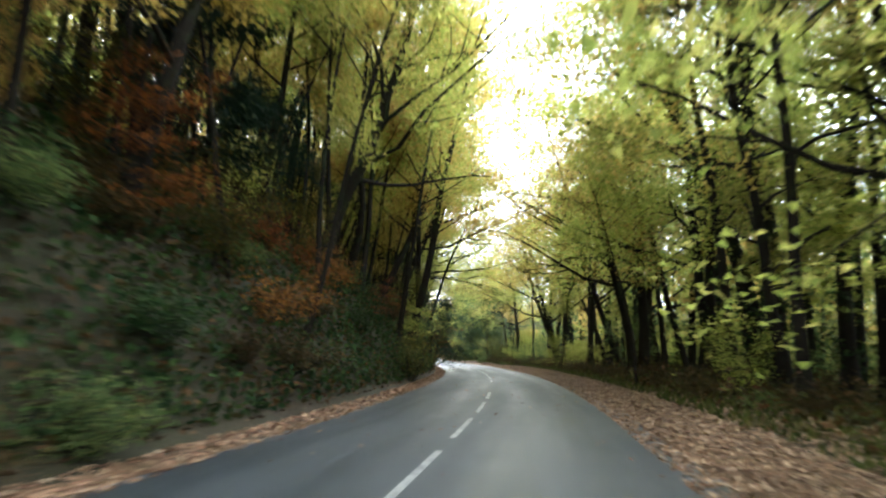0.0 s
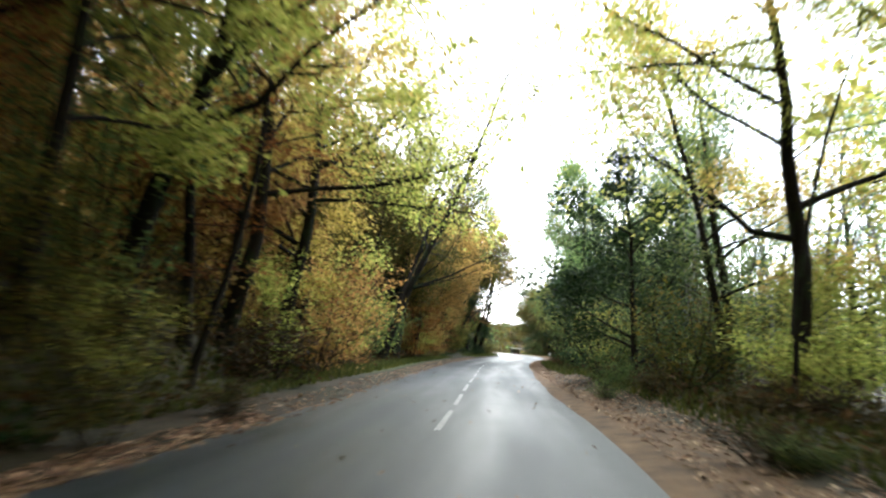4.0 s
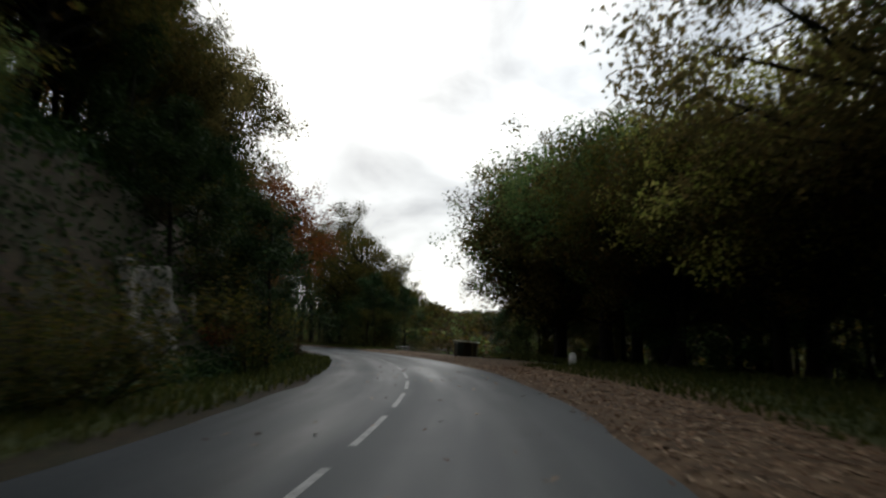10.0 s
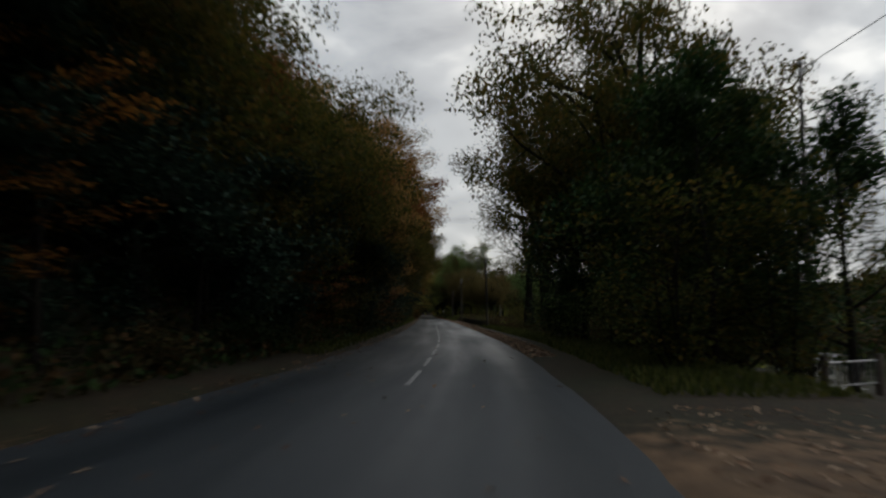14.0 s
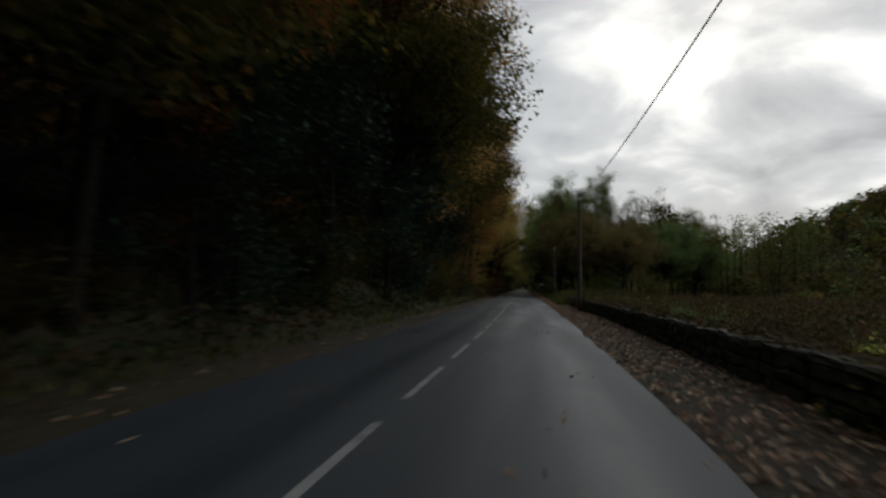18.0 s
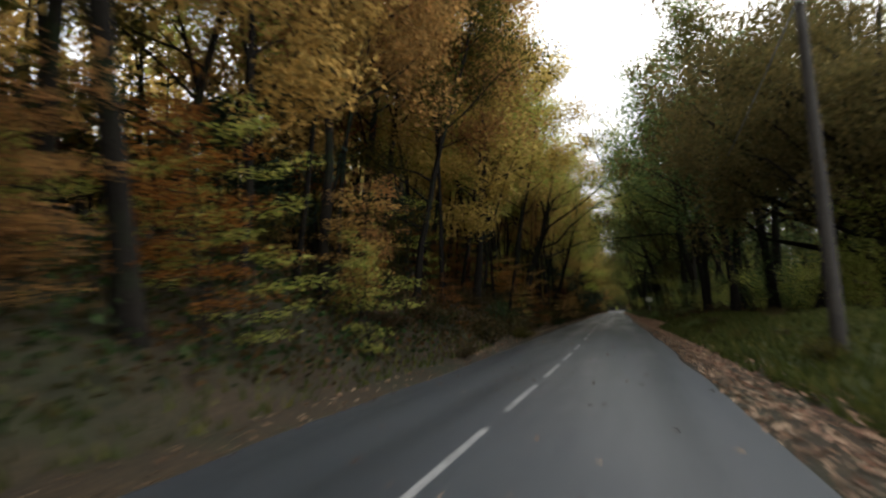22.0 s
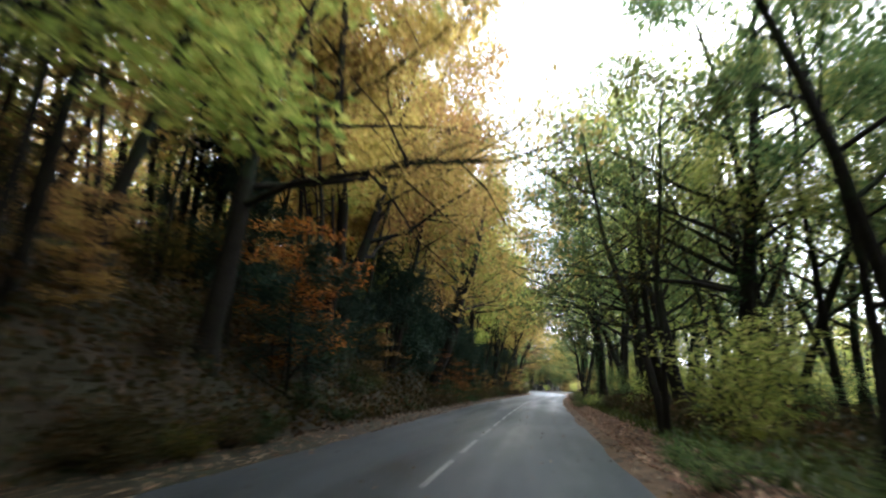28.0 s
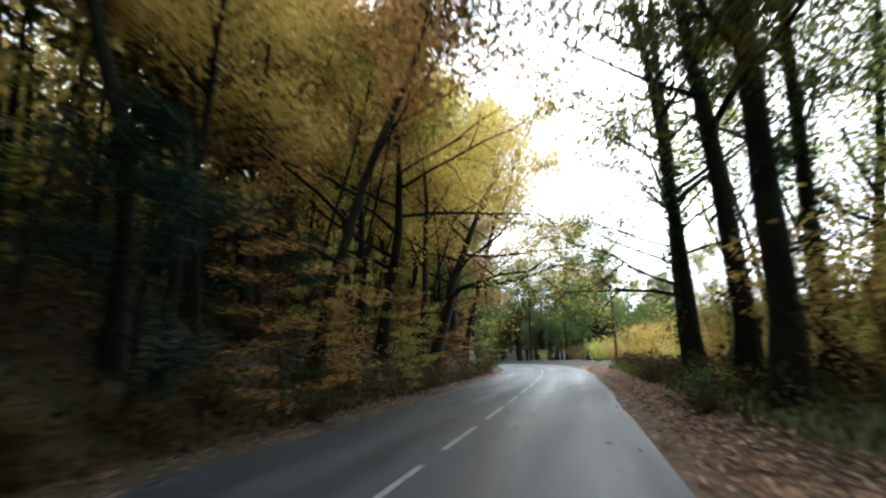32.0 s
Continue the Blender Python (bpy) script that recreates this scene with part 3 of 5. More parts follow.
def tree_kind(kind, seed, height, radius, first, spread, limbs, leaf, per, size, colour, label, category="tree", bark=None, ivy=0.0, up=0.5,
              clump=0.75, twigs=3, flat=0.5, squash=0.7, wobble=0.10, forks=1, round_top=False, puffs=0, split=False):
    """A broadleaf tree: trunk with limbs and twigs, crown of leaves, some with an ivy sleeve."""
    rng = np.random.default_rng(seed)
    root = new(kind, None)
    root.empty_display_size = 0.3
    trunks, wood, tips = [], [], []
    for fk in range(forks):
        lean = rng.normal(0, 0.05, 3) + (np.array([math.cos(fk * 2.1 + seed), math.sin(fk * 2.1 + seed), 0]) * 0.16 if forks > 1 else 0)
        t = limb(rng, (0, 0, -0.3), np.array([0, 0, 1.0]) + lean * [1, 1, 0], height * (1 - 0.12 * fk), radius * (1 if fk == 0 else 0.75), 11, 0.06, 0.06)
        t[0] = (t[0][0], t[0][1] * 1.5)
        trunks.append(t)
        for i in range(0 if puffs else limbs):
            f = first + (0.97 - first) * (i + rng.random() * 0.6) / limbs
            p, r, d = pick(t, min(f, 0.97))
            a = rng.random() * 6.283 if i else seed
            g = (f - first) / (1 - first)
            reach = spread * (0.55 + 0.6 * math.sin(math.pi * min(1, 0.25 + 0.75 * g))) * rng.uniform(0.75, 1.2) * (1.0 - (0.1 if round_top else 0.35) * g)
            main = limb(rng, p, np.array([math.cos(a), math.sin(a), up + 0.5 * g]), reach, max(r * 0.5, 0.03), 5, wobble, 0.05)
            wood.append(main)
            for k in range(twigs):
                p2, r2, d2 = pick(main, rng.uniform(0.3, 0.95))
                sub = limb(rng, p2, d2 + rng.normal(0, 0.55, 3), reach * rng.uniform(0.25, 0.5), max(r2 * 0.6, 0.014), 3, wobble * 1.3, 0.03)
                wood.append(sub)
                tips += [sub[1][0], sub[2][0], sub[3][0]]
                for q in range(2):
                    p3, r3, d3 = pick(sub, rng.uniform(0.4, 0.98))
                    tw = limb(rng, p3, d3 + rng.normal(0, 0.6, 3), reach * 0.18, 0.012, 2, 0.15, 0.02)
                    if leaf < 0.45:
                        wood.append(tw)
                    tips.append(tw[-1][0])
            tips += [main[3][0], main[5][0]]
    if puffs:
        # rounded crown: leaf masses on a lumpy dome, each on its own limb
        centres = []
        for i in range(puffs):
            g = (i + 0.5) / puffs
            up_ = -0.75 + 1.72 * g
            a = i * 2.39996 + rng.normal(0, 0.25)
            rim = math.sqrt(max(0.0, 1 - up_ * up_)) * (1.0 if up_ > -0.3 else 0.85)
            r_ = rng.uniform(0.72, 1.0) if i % 4 else rng.uniform(0.2, 0.55)
            c = np.array([math.cos(a) * rim * r_ * spread, math.sin(a) * rim * r_ * spread, height * (0.6 + 0.36 * up_ * r_)])
            centres.append(c)
            p, r, d = pick(trunks[0], min(0.9, max(0.16, (c[2] - 0.42 * spread * rim) / height * rng.uniform(0.8, 1.0))))
            mid = p + (c - p) * 0.5 + np.array([0, 0, -0.05 * spread]) + rng.normal(0, 0.25, 3)
            wood.append([(p, max(0.05, r * 0.42)), (p + (mid - p) * 0.55 + rng.normal(0, 0.1, 3), 0.075), (mid, 0.06), (mid + (c - mid) * 0.55 + rng.normal(0, 0.12, 3), 0.035), (c, 0.012)])
            for q in range(3):
                b0 = mid + (c - mid) * rng.uniform(0.2, 0.8)
                wood.append(limb(rng, b0, rng.normal(0, 0.6, 3) + (c - mid) / np.linalg.norm(c - mid), 1.3, 0.022, 3, 0.18, 0.02))
        C = np.array(centres)
        k = 11
        lob = np.repeat(C, k, axis=0) + rng.normal(0, 1, (len(C) * k, 3)) * np.array([clump, clump, clump * 0.7]) * 0.62
        tips, clump = list(lob), clump * 0.62
    big = [w for w in wood if len(w) == 6] if split else []
    for w in big:
        v, f = tubes([w], 8)
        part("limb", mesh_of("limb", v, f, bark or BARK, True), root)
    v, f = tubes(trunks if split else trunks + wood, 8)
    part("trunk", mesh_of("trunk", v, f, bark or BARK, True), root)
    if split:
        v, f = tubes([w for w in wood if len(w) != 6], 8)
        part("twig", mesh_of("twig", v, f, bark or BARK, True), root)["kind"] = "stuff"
    if leaf > 0:
        tips = np.array(tips)
        sel = tips[rng.permutation(len(tips))[:max(1, int(len(tips) * leaf))]]
        v, f = leaves(rng, sel, per, clump, size, flat, squash, True)
        part("crown", mesh_of("crown", v, f, LEAF[colour]), root)
    if ivy > 0:
        t = trunks[0]
        c = []
        for q in range(int(60 * ivy)):
            p, r, d = pick(t, rng.random() ** 0.9 * ivy)
            a = rng.random() * 6.283
            c.append(p + np.array([math.cos(a), math.sin(a), 0]) * (r + 0.06))
        v, f = leaves(rng, np.array(c), 26, 0.34, 0.15, 0.0, 1.3)
        part("ivy", mesh_of("ivy", v, f, LEAF["ivy"]), root, "dark green ivy sleeve")
    return tagged(root, label, category)


def shrub_kind(kind, seed, height, width, stems, per, size, colour, label, category="shrub", flat=0.4, clump=0.4, layers=0, bark=None):
    """A shrub: several stems from one root with leaf sprays, or a sapling in flat layers."""
    rng = np.random.default_rng(seed)
    root = new(kind, None)
    root.empty_display_size = 0.3
    wood, tips = [], []
    for i in range(stems):
        a = rng.random() * 6.283
        tilt = rng.uniform(0.1, 0.9) * width / height
        st = limb(rng, (0.1 * math.cos(a), 0.1 * math.sin(a), -0.15), (math.cos(a) * tilt, math.sin(a) * tilt, 1), height * rng.uniform(0.65, 1.0), 0.029, 4, 0.10, 0.0)
        wood.append(st)
        for k in range(layers or 5):
            p, r, d = pick(st, 0.12 + 0.86 * (k + rng.random()) / (layers or 5))
            b = rng.random() * 6.283
            tw = limb(rng, p, (math.cos(b), math.sin(b), 0.12 if layers else 0.5), width * rng.uniform(0.25, 0.5), 0.013, 2, 0.12, -0.02 if layers else 0.03)
            wood.append(tw)
            tips += [(tw[0][0] + tw[1][0]) / 2, tw[1][0], tw[2][0]]
        tips.append(st[-1][0])
    v, f = tubes(wood, 5)
    part("stem", mesh_of("stem", v, f, bark or BARK, True), root)["kind"] = "stuff"
    v, f = leaves(rng, np.array(tips), per, clump, size, flat, 0.28 if layers else 0.8)
    v[:, 2] = np.maximum(v[:, 2], -0.03)
    part("foliage", mesh_of("foliage", v, f, LEAF[colour]), root)
    return tagged(root, label, category)


KINDS = {}


def kinds():
    K = KINDS
    tall = "slender woodland tree with %s autumn leaves"
    K["tall"] = [tree_kind(("ash_tree", "chestnut_tree", "hornbeam_tree", "lime_tree")[i], 11 + i, 14.5 + i, 0.15 + 0.02 * i, (0.22, 0.36, 0.30, 0.42)[i], 4.6, 12, 0.9, 66, 0.15, c, tall % w, "tree", clump=1.05)
                 for i, (c, w) in enumerate((("lime", "yellow-green"), ("gold", "golden"), ("olive", "olive"), ("lime", "yellow-green")))]
    K["pole"] = [tree_kind("coppice_tree", 31 + i, 14 + i, 0.095, (0.44, 0.34, 0.5)[i], 3.3, 11, 0.85, 56, 0.14, c, "thin straight coppiced tree with %s leaves" % w, clump=1.0, twigs=3)
                 for i, (c, w) in enumerate((("gold", "golden"), ("amber", "amber"), ("lime", "yellow-green")))]
    K["oak"] = [tree_kind("oak_tree", 41 + i, 9.6 + i * 0.5, 0.32, 0.16, 4.6, 17, 1.0, 80, 0.135, c, "spreading oak with %s leaves" % w, clump=1.15, squash=0.8, flat=0.2, puffs=44)
                for i, (c, w) in enumerate((("olive", "dull olive"), ("green", "green"), ("olive", "dull olive")))]
    K["ivy"] = [tree_kind("ivy_clad_tree", 51 + i, 15 + i, 0.25, 0.30, 4.6, 12, 0.85, 60, 0.145, c, "tall tree with ivy-clad trunk and %s crown" % w, ivy=0.72, clump=1.05)
                for i, (c, w) in enumerate((("green", "green"), ("lime", "yellow-green"), ("olive", "thin olive")))]
    K["bare"] = [tree_kind("half_bare_tree", 61 + i, 14.5 + i, 0.2, 0.26, 5.0, 11, 0.44, 34, 0.13, "olive", "half-bare dark tree with thin leaves", clump=0.9, twigs=4, wobble=0.15, forks=1 + i % 2)
                 for i in range(3)]
    K["holly"] = [tree_kind("holly_tree", 71 + i, 5.6 + i, 0.10, 0.06, 2.3, 14, 1.0, 44, 0.12, "dark", "dense dark evergreen holly", clump=0.6, twigs=3, up=0.3) for i in range(2)]
    K["beech"] = [shrub_kind("beech_sapling", 81 + i, 3.6 + i * 0.8, 2.8, 2, 40, 0.115, c, "young beech with %s leaves in flat layers" % w, "sapling", 1.6, 0.5, 8)
                  for i, (c, w) in enumerate((("rust", "rust-orange"), ("amber", "amber"), ("lime", "yellow-green")))]
    K["shrub"] = [shrub_kind(("hazel_shrub", "elder_shrub", "hawthorn_shrub")[i], 91 + i, 2.8 + 0.5 * i, 2.7, 6, 24, 0.12, c, "leafy %s woodland shrub" % w, "shrub", 0.6, 0.5)
                  for i, (c, w) in enumerate((("green", "green"), ("lime", "yellow-green"), ("olive", "olive")))]
    K["bramble"] = [shrub_kind(("bramble_bush", "bracken_clump", "briar_bush")[i], 101 + i, 0.9 + 0.2 * i, 2.4, 6, 18, 0.10, c, "low tangled %s undergrowth" % w, "bush", 0.5, 0.34)
                    for i, (c, w) in enumerate((("ivy", "dark green"), ("fern", "brown-green"), ("rust", "rusty")))]
    K["reach"] = [tree_kind("overhanging_oak", 131 + i, 11.5 + i, 0.26, 0.30, 6.6, 12, 0.95, 46, 0.12, c, "wide-limbed oak with %s leaves reaching over the road" % w, clump=0.9, twigs=6, up=0.32, wobble=0.22, split=True)
                  for i, (c, w) in enumerate((("gold", "golden"), ("olive", "olive"), ("lime", "yellow-green")))]
    K["sparse"] = [tree_kind("twiggy_tree", 121 + i, 13 + i, 0.14, 0.3, 2.8, 12, 0.0, 3, 0.17, "olive", "bare grey tree with upright twigs", clump=0.4, twigs=4, up=1.1, bark=BARK_PALE) for i in range(2)]


kinds()
USED = set()
TINTED = {}


def tinted(kind, n, me, colour):
    """The leaf mesh of one plant in another autumn colour, shared by all plants of that look."""
    TINTED.setdefault((kind, n, None), me)
    key = (kind, n, colour)
    if key not in TINTED:
        made = TINTED[(kind, n, None)].copy()
        made.materials[0] = LEAF[colour]
        TINTED[key] = made
    return TINTED[key]


def plant(kind, n, s, lat, turn=0.0, scale=1.0, lean=0.0, towards=0.0, colour=None, label=None, wide=1.0):
    """Sets a plant at the road distance s and offset lat; lean is in degrees, to the left of the road or right if negative."""
    src = KINDS[kind][n % len(KINDS[kind])]
    x, y = along(s, lat)
    z = float(terrain(s, lat))
    h = heading(s)
    m = pose(float(x), float(y), z, 0, 0, h) @ pose(0, 0, 0, towards, -lean, 0) @ pose(0, 0, 0, 0, 0, turn) @ Matrix.Diagonal((scale * wide, scale * wide, scale, 1))
    if src.name not in USED:
        USED.add(src.name)
        src.matrix_basis = m
        ob = src
    else:
        ob = copy_thing(src, m @ Matrix.Diagonal((1 / src.scale[0], 1 / src.scale[1], 1 / src.scale[2], 1)))
    for c in ob.children:
        if c.name.startswith(("crown", "foliage")):
            c.data = tinted(kind, n % len(KINDS[kind]), c.data, colour)
    if label:
        ob["label"] = label
    return ob


# ---- woods, stretch by stretch ----
def wood(seed, s0, s1, side, d0, d1, spacing, mix, lean=0.0, scale=(0.85, 1.15), jitter=0.45, skip=()):
    """Fills a strip beside the road, d0 to d1 metres beyond its edge. mix: (kind, colour, weight)."""
    rng = np.random.default_rng(seed)
    wts = np.array([m[2] for m in mix], float)
    wts /= wts.sum()
    for s in np.arange(s0, s1, spacing):
        for d in np.arange(d0, d1, spacing):
            ss, dd = s + rng.uniform(-1, 1) * spacing * jitter, d + rng.uniform(-1, 1) * spacing * jitter
            k = mix[rng.choice(len(mix), p=wts)]
            n, turn, sc, ln = int(rng.integers(0, 9)), rng.uniform(0, 360), rng.uniform(*scale), lean * rng.uniform(0.1, 1.5) + rng.normal(0, 2.5)
            if dd < 0.4 or any(a < ss < b for a, b in skip):
                continue
            edge = keyed(EDGE_L if side > 0 else EDGE_R, ss)[0]
            plant(k[0], n, ss, side * (float(edge) + dd), turn, sc, -side * ln, rng.normal(0, 3), k[1])


def woods():
    gold = [("tall", "lime", 3), ("tall", "gold", 3), ("pole", "gold", 2), ("tall", "olive", 1.5)]
    # first bend: steep bank with leaning stems
    wood(1, -16, 66, 1, 2.8, 7.5, 3.4, [("tall", "gold", 3), ("tall", "lime", 3), ("pole", "lime", 2), ("pole", "gold", 1.5), ("bare", "lime", 1)], lean=10, scale=(0.75, 1.1))
    wood(3, -14, 62, 1, 0.7, 5.0, 2.0, [("bramble", "ivy", 3), ("bramble", "green", 2), ("bramble", "fern", 3), ("bramble", "rust", 1.2), ("shrub", "olive", 1), ("shrub", "green", 1.2), ("holly", "dark", 0.7), ("beech", "rust", 0.5), ("beech", "lime", 0.6)], scale=(0.55, 0.95))
    wood(2, -16, 66, 1, 6.0, 13, 4.2, [("shrub", "olive", 1), ("holly", "dark", 0.6), ("shrub", "lime", 2), ("beech", "lime", 1), ("beech", "amber", 0.6)], scale=(0.8, 1.3))
    wood(4, -10, 62, -1, 4.6, 11, 4.2, [("ivy", "lime", 4), ("tall", "lime", 3), ("bare", "lime", 1.2)], lean=4, scale=(0.9, 1.15), skip=((46.5, 51),))
    wood(5, -10, 64, -1, 3.4, 5.4, 2.2, [("bramble", "fern", 3), ("bramble", "lime", 1), ("bramble", "green", 1)], scale=(0.3, 0.55))
    wood(6, -8, 74, -1, 4.2, 13, 4.2, [("shrub", "lime", 2), ("shrub", "green", 2), ("bramble", "fern", 2), ("beech", "lime", 1.5)], scale=(0.6, 1.0))
    for s, lat, n in ((24.6, -5.0, 0), (48.8, -5.9, 1), (67.8, -5.6, 2)):
        plant("pole", n, s, lat, 40 * n, 0.6, 1.5, 0, "lime", "slim dark roadside tree with thin crown")
    plant("bare", 0, 50.5, -9.5, 200, 1.0, 9, 0, "lime", "half-bare oak with long crooked limbs")
    for i, (s, lat, ln) in enumerate(((10, 5.4, -14), (22, 5.6, -12), (36.5, 5.8, -15), (59, 5.4, -13), (18, -7.4, 9), (33, -7.0, 8), (41, -8.0, 9), (58, -7.4, 8))):
        plant("reach" if i % 2 else "tall", i, s, lat, 37 * i, 0.95, ln, 0, ("gold", "lime")[(i + (lat < 0)) % 2], "tree arching over the road with bright autumn leaves", 1.2)
    for i, (s, lat, ln, sc) in enumerate(((61, 5.4, -10, 0.95), (67, 5.6, -9, 0.9), (73, 6.0, -10, 0.9), (4, -8.4, 6, 1.0), (14, -9.2, 5, 1.05), (27, -8.6, 6, 1.0), (39, -9.6, 4, 1.0), (61, -7.8, 5, 0.9), (70, -6.6, 4, 0.85), (76, 5.6, -8, 0.9), (79, 6.2, -10, 0.95), (49, 7.0, -10, 1.0), (54, 6.4, -9, 1.0), (43, 5.4, -14, 1.1), (51.5, 5.0, -13, 1.1), (57, 4.9, -13, 1.1), (34, -6.8, 7, 1.0))):
        plant("reach", i, s, lat, 61 * i, sc, ln, 0, ("lime", "gold", "lime")[i % 3], "wide-limbed tree with yellow leaves arching over the road")
    plant("ivy", 0, 24.4, -9.0, 40, 1.1, 6, 0, "lime", "thick ivy-clad tree leaning towards the road", 1.3)
    plant("ivy", 1, 20.4, -10.0, 10, 1.0, -2, 0, "lime")
    plant("tall", 1, 66.2, -7.4, 15, 0.85, 0, 0, "gold", "golden tree standing at the forest edge"), plant("tall", 3, 60.2, -8.8, 90, 0.9, 0, 0, "lime")
    plant("tall", 0, 74.0, -6.6, 50, 0.8, 2, 0, "gold"), plant("tall", 1, 56.0, -10.5, 50, 0.9, 0, 0, "gold")
    for i, (s, lat) in enumerate(((17, 4.6), (19, 5.2), (21.5, 4.8), (24, 5.6), (26, 4.6), (13, 4.2), (33, 4.6), (38, 5.0))):
        plant("bramble" if i % 2 else "beech", 2 if i % 2 else 0, s, lat, 67 * i, 0.8 if i % 2 else 0.5, -12, 0, "rust", "rust-red bracken hanging down the bank")
    wood(56, -14, 64, 1, 3.6, 11, 3.0, [("pole", "gold", 2), ("pole", "lime", 3), ("pole", "olive", 1)], lean=9, scale=(0.7, 1.05))
    # amber stretch with grass verge
    wood(11, 62, 114, 1, 4.6, 12, 3.6, [("tall", "amber", 3), ("pole", "amber", 2), ("tall", "olive", 2), ("oak", "amber", 1.0), ("tall", "gold", 1)], lean=5, scale=(0.7, 1.0), skip=((83, 91),))
    wood(13, 66, 124, 1, 2.8, 6.8, 2.4, [("shrub", "lime", 3), ("shrub", "amber", 2), ("beech", "rust", 1.6), ("bramble", "fern", 2), ("shrub", "green", 1.5), ("shrub", "gold", 1)], scale=(0.85, 1.4))
    plant("bare", 1, 92.0, 5.2, 20, 1.1, -14, 0, "olive", "dark leaning tree whose limbs reach over the road")
    plant("pole", 1, 95.6, -6.0, 80, 0.85, 5, 0, "green", "slim dark trunk close to the road")
    plant("tall", 1, 137.0, 6.2, 130, 0.8, -19, 0, "amber", "dark tree reaching out over the road from the rocks")
    plant("oak", 0, 98, 7.2, 80, 1.0, -8, 0, "olive"), plant("oak", 2, 106, 6.8, 10, 1.05, -9, 0, "amber")
    plant("ivy", 2, 118, 5.6, 0, 0.9, -5, 0, "olive")
    plant("ivy", 0, 124, 5.4, 140, 0.95, -8, 0, "green", "large ivy-clad tree reaching over the road")
    for s, lat, turn, sc in ((97, 5.3, 200, 1.0), (124.5, 4.8, 60, 0.85), (129, 4.9, 190, 0.9), (136.5, 5.0, 20, 0.85)):
        plant("reach", 1, s, lat, turn, sc, -9, 0, "olive", "dark oak whose limbs hang over the road", 1.1)
    plant("reach", 2, 139.5, 4.8, 140, 0.85, -11, 0, "olive", "dark oak whose leafy limbs hang over the road", 1.15)
    plant("reach", 0, 134.0, 6.6, 250, 1.05, -11, 0, "amber", "amber oak stretching thin limbs over the road")
    plant("oak", 1, 132, 6.6, 160, 1.0, -8, 0, "olive")
    for i, (s, lat) in enumerate(((112, 5.6), (116, 5.0), (119, 6.0), (121.5, 5.2), (124.5, 6.2), (127, 5.2), (130, 5.8), (133, 6.2))):
        plant("holly", i, s, lat, 70 * i, 0.85 + 0.06 * (i % 4), 0, 0, ("ivy", "olive", "amber")[i % 3], "dense ivy-choked young tree at the roadside")
    wood(14, 72, 118, -1, 3.1, 6.6, 2.5, [("shrub", "lime", 1.6), ("shrub", "green", 2), ("shrub", "olive", 2.4), ("holly", "ivy", 1.4), ("bramble", "ivy", 1)], scale=(0.8, 1.35))
    wood(17, 76, 97, -1, 6.5, 12, 4.0, [("sparse", None, 2), ("ivy", "green", 1), ("shrub", "lime", 2)], scale=(0.6, 0.85))
    wood(15, 112, 126, -1, 4.8, 11, 3.4, [("ivy", "green", 3), ("tall", "green", 2), ("bare", "olive", 0.8)], lean=3, scale=(0.8, 1.05))
    wood(58, 97, 112, -1, 6.0, 11, 3.8, [("ivy", "green", 1), ("sparse", None, 2), ("shrub", "lime", 2)], lean=0, scale=(0.45, 0.62))
    for i, (s, lat, sc) in enumerate(((126, -8, 1.0), (131, -10, 1.1), (136, -12.5, 1.1), (141, -13.5, 1.35), (148.5, -13.2, 1.5), (155.5, -13.5, 1.45), (163, -13.5, 1.25))):
        plant("oak", i, s, lat, 83 * i, sc, 2, 0, ("lime", "green", "tan")[i % 3], "broad oak at the back of the grass verge")
    wood(16, 80, 124, -1, 12, 26, 7.0, [("sparse", "olive", 2.4), ("ivy", "green", 1.2), ("shrub", "green", 1)], scale=(0.8, 1.1))
    plant("pole", 2, 122.4, -4.5, 0, 1.15, 3, 0, "green", "leafy roadside tree with a small sign on its trunk")
    plant("oak", 1, 127, -12, 0, 1.0, 0, 0, "green"), plant("tall", 0, 124, -8, 0, 1.0, 3, 0, "green")
    # rocks and lay-by
    wood(21, 128, 140, 1, 5.4, 13, 3.9, [("oak", "tan", 1), ("oak", "olive", 3), ("tall", "olive", 2), ("tall", "rust", 0.8)], lean=6, scale=(0.7, 1.0))
    wood(20, 141, 190, 1, 7.6, 14, 3.6, [("oak", "olive", 3), ("oak", "tan", 0.6), ("tall", "rust", 0.8), ("tall", "olive", 1.6)], lean=3, scale=(0.6, 0.85))
    wood(23, 128, 192, 1, 2.4, 6.5, 2.1, [("bramble", "ivy", 4), ("bramble", "fern", 3), ("shrub", "olive", 2), ("shrub", "green", 1), ("holly", "ivy", 1)], scale=(0.5, 0.95), skip=((138.5, 144), (153, 158)))
    wood(22, 134, 190, 1, 3.8, 6.0, 2.0, [("shrub", "olive", 2), ("holly", "ivy", 1.6), ("bramble", "rust", 1), ("shrub", "rust", 0.8)], scale=(0.6, 1.0), skip=((137, 144), (148, 159)))
    wood(24, 130, 184, -1, 10.5, 18, 4.8, [("oak", "olive", 4), ("tall", "olive", 1.5), ("oak", "tan", 1)], scale=(0.85, 1.05))
    wood(26, 124, 198, -1, 10.5, 15, 2.8, [("shrub", "olive", 2), ("shrub", "green", 1), ("holly", "ivy", 1.5)], scale=(0.7, 1.1))
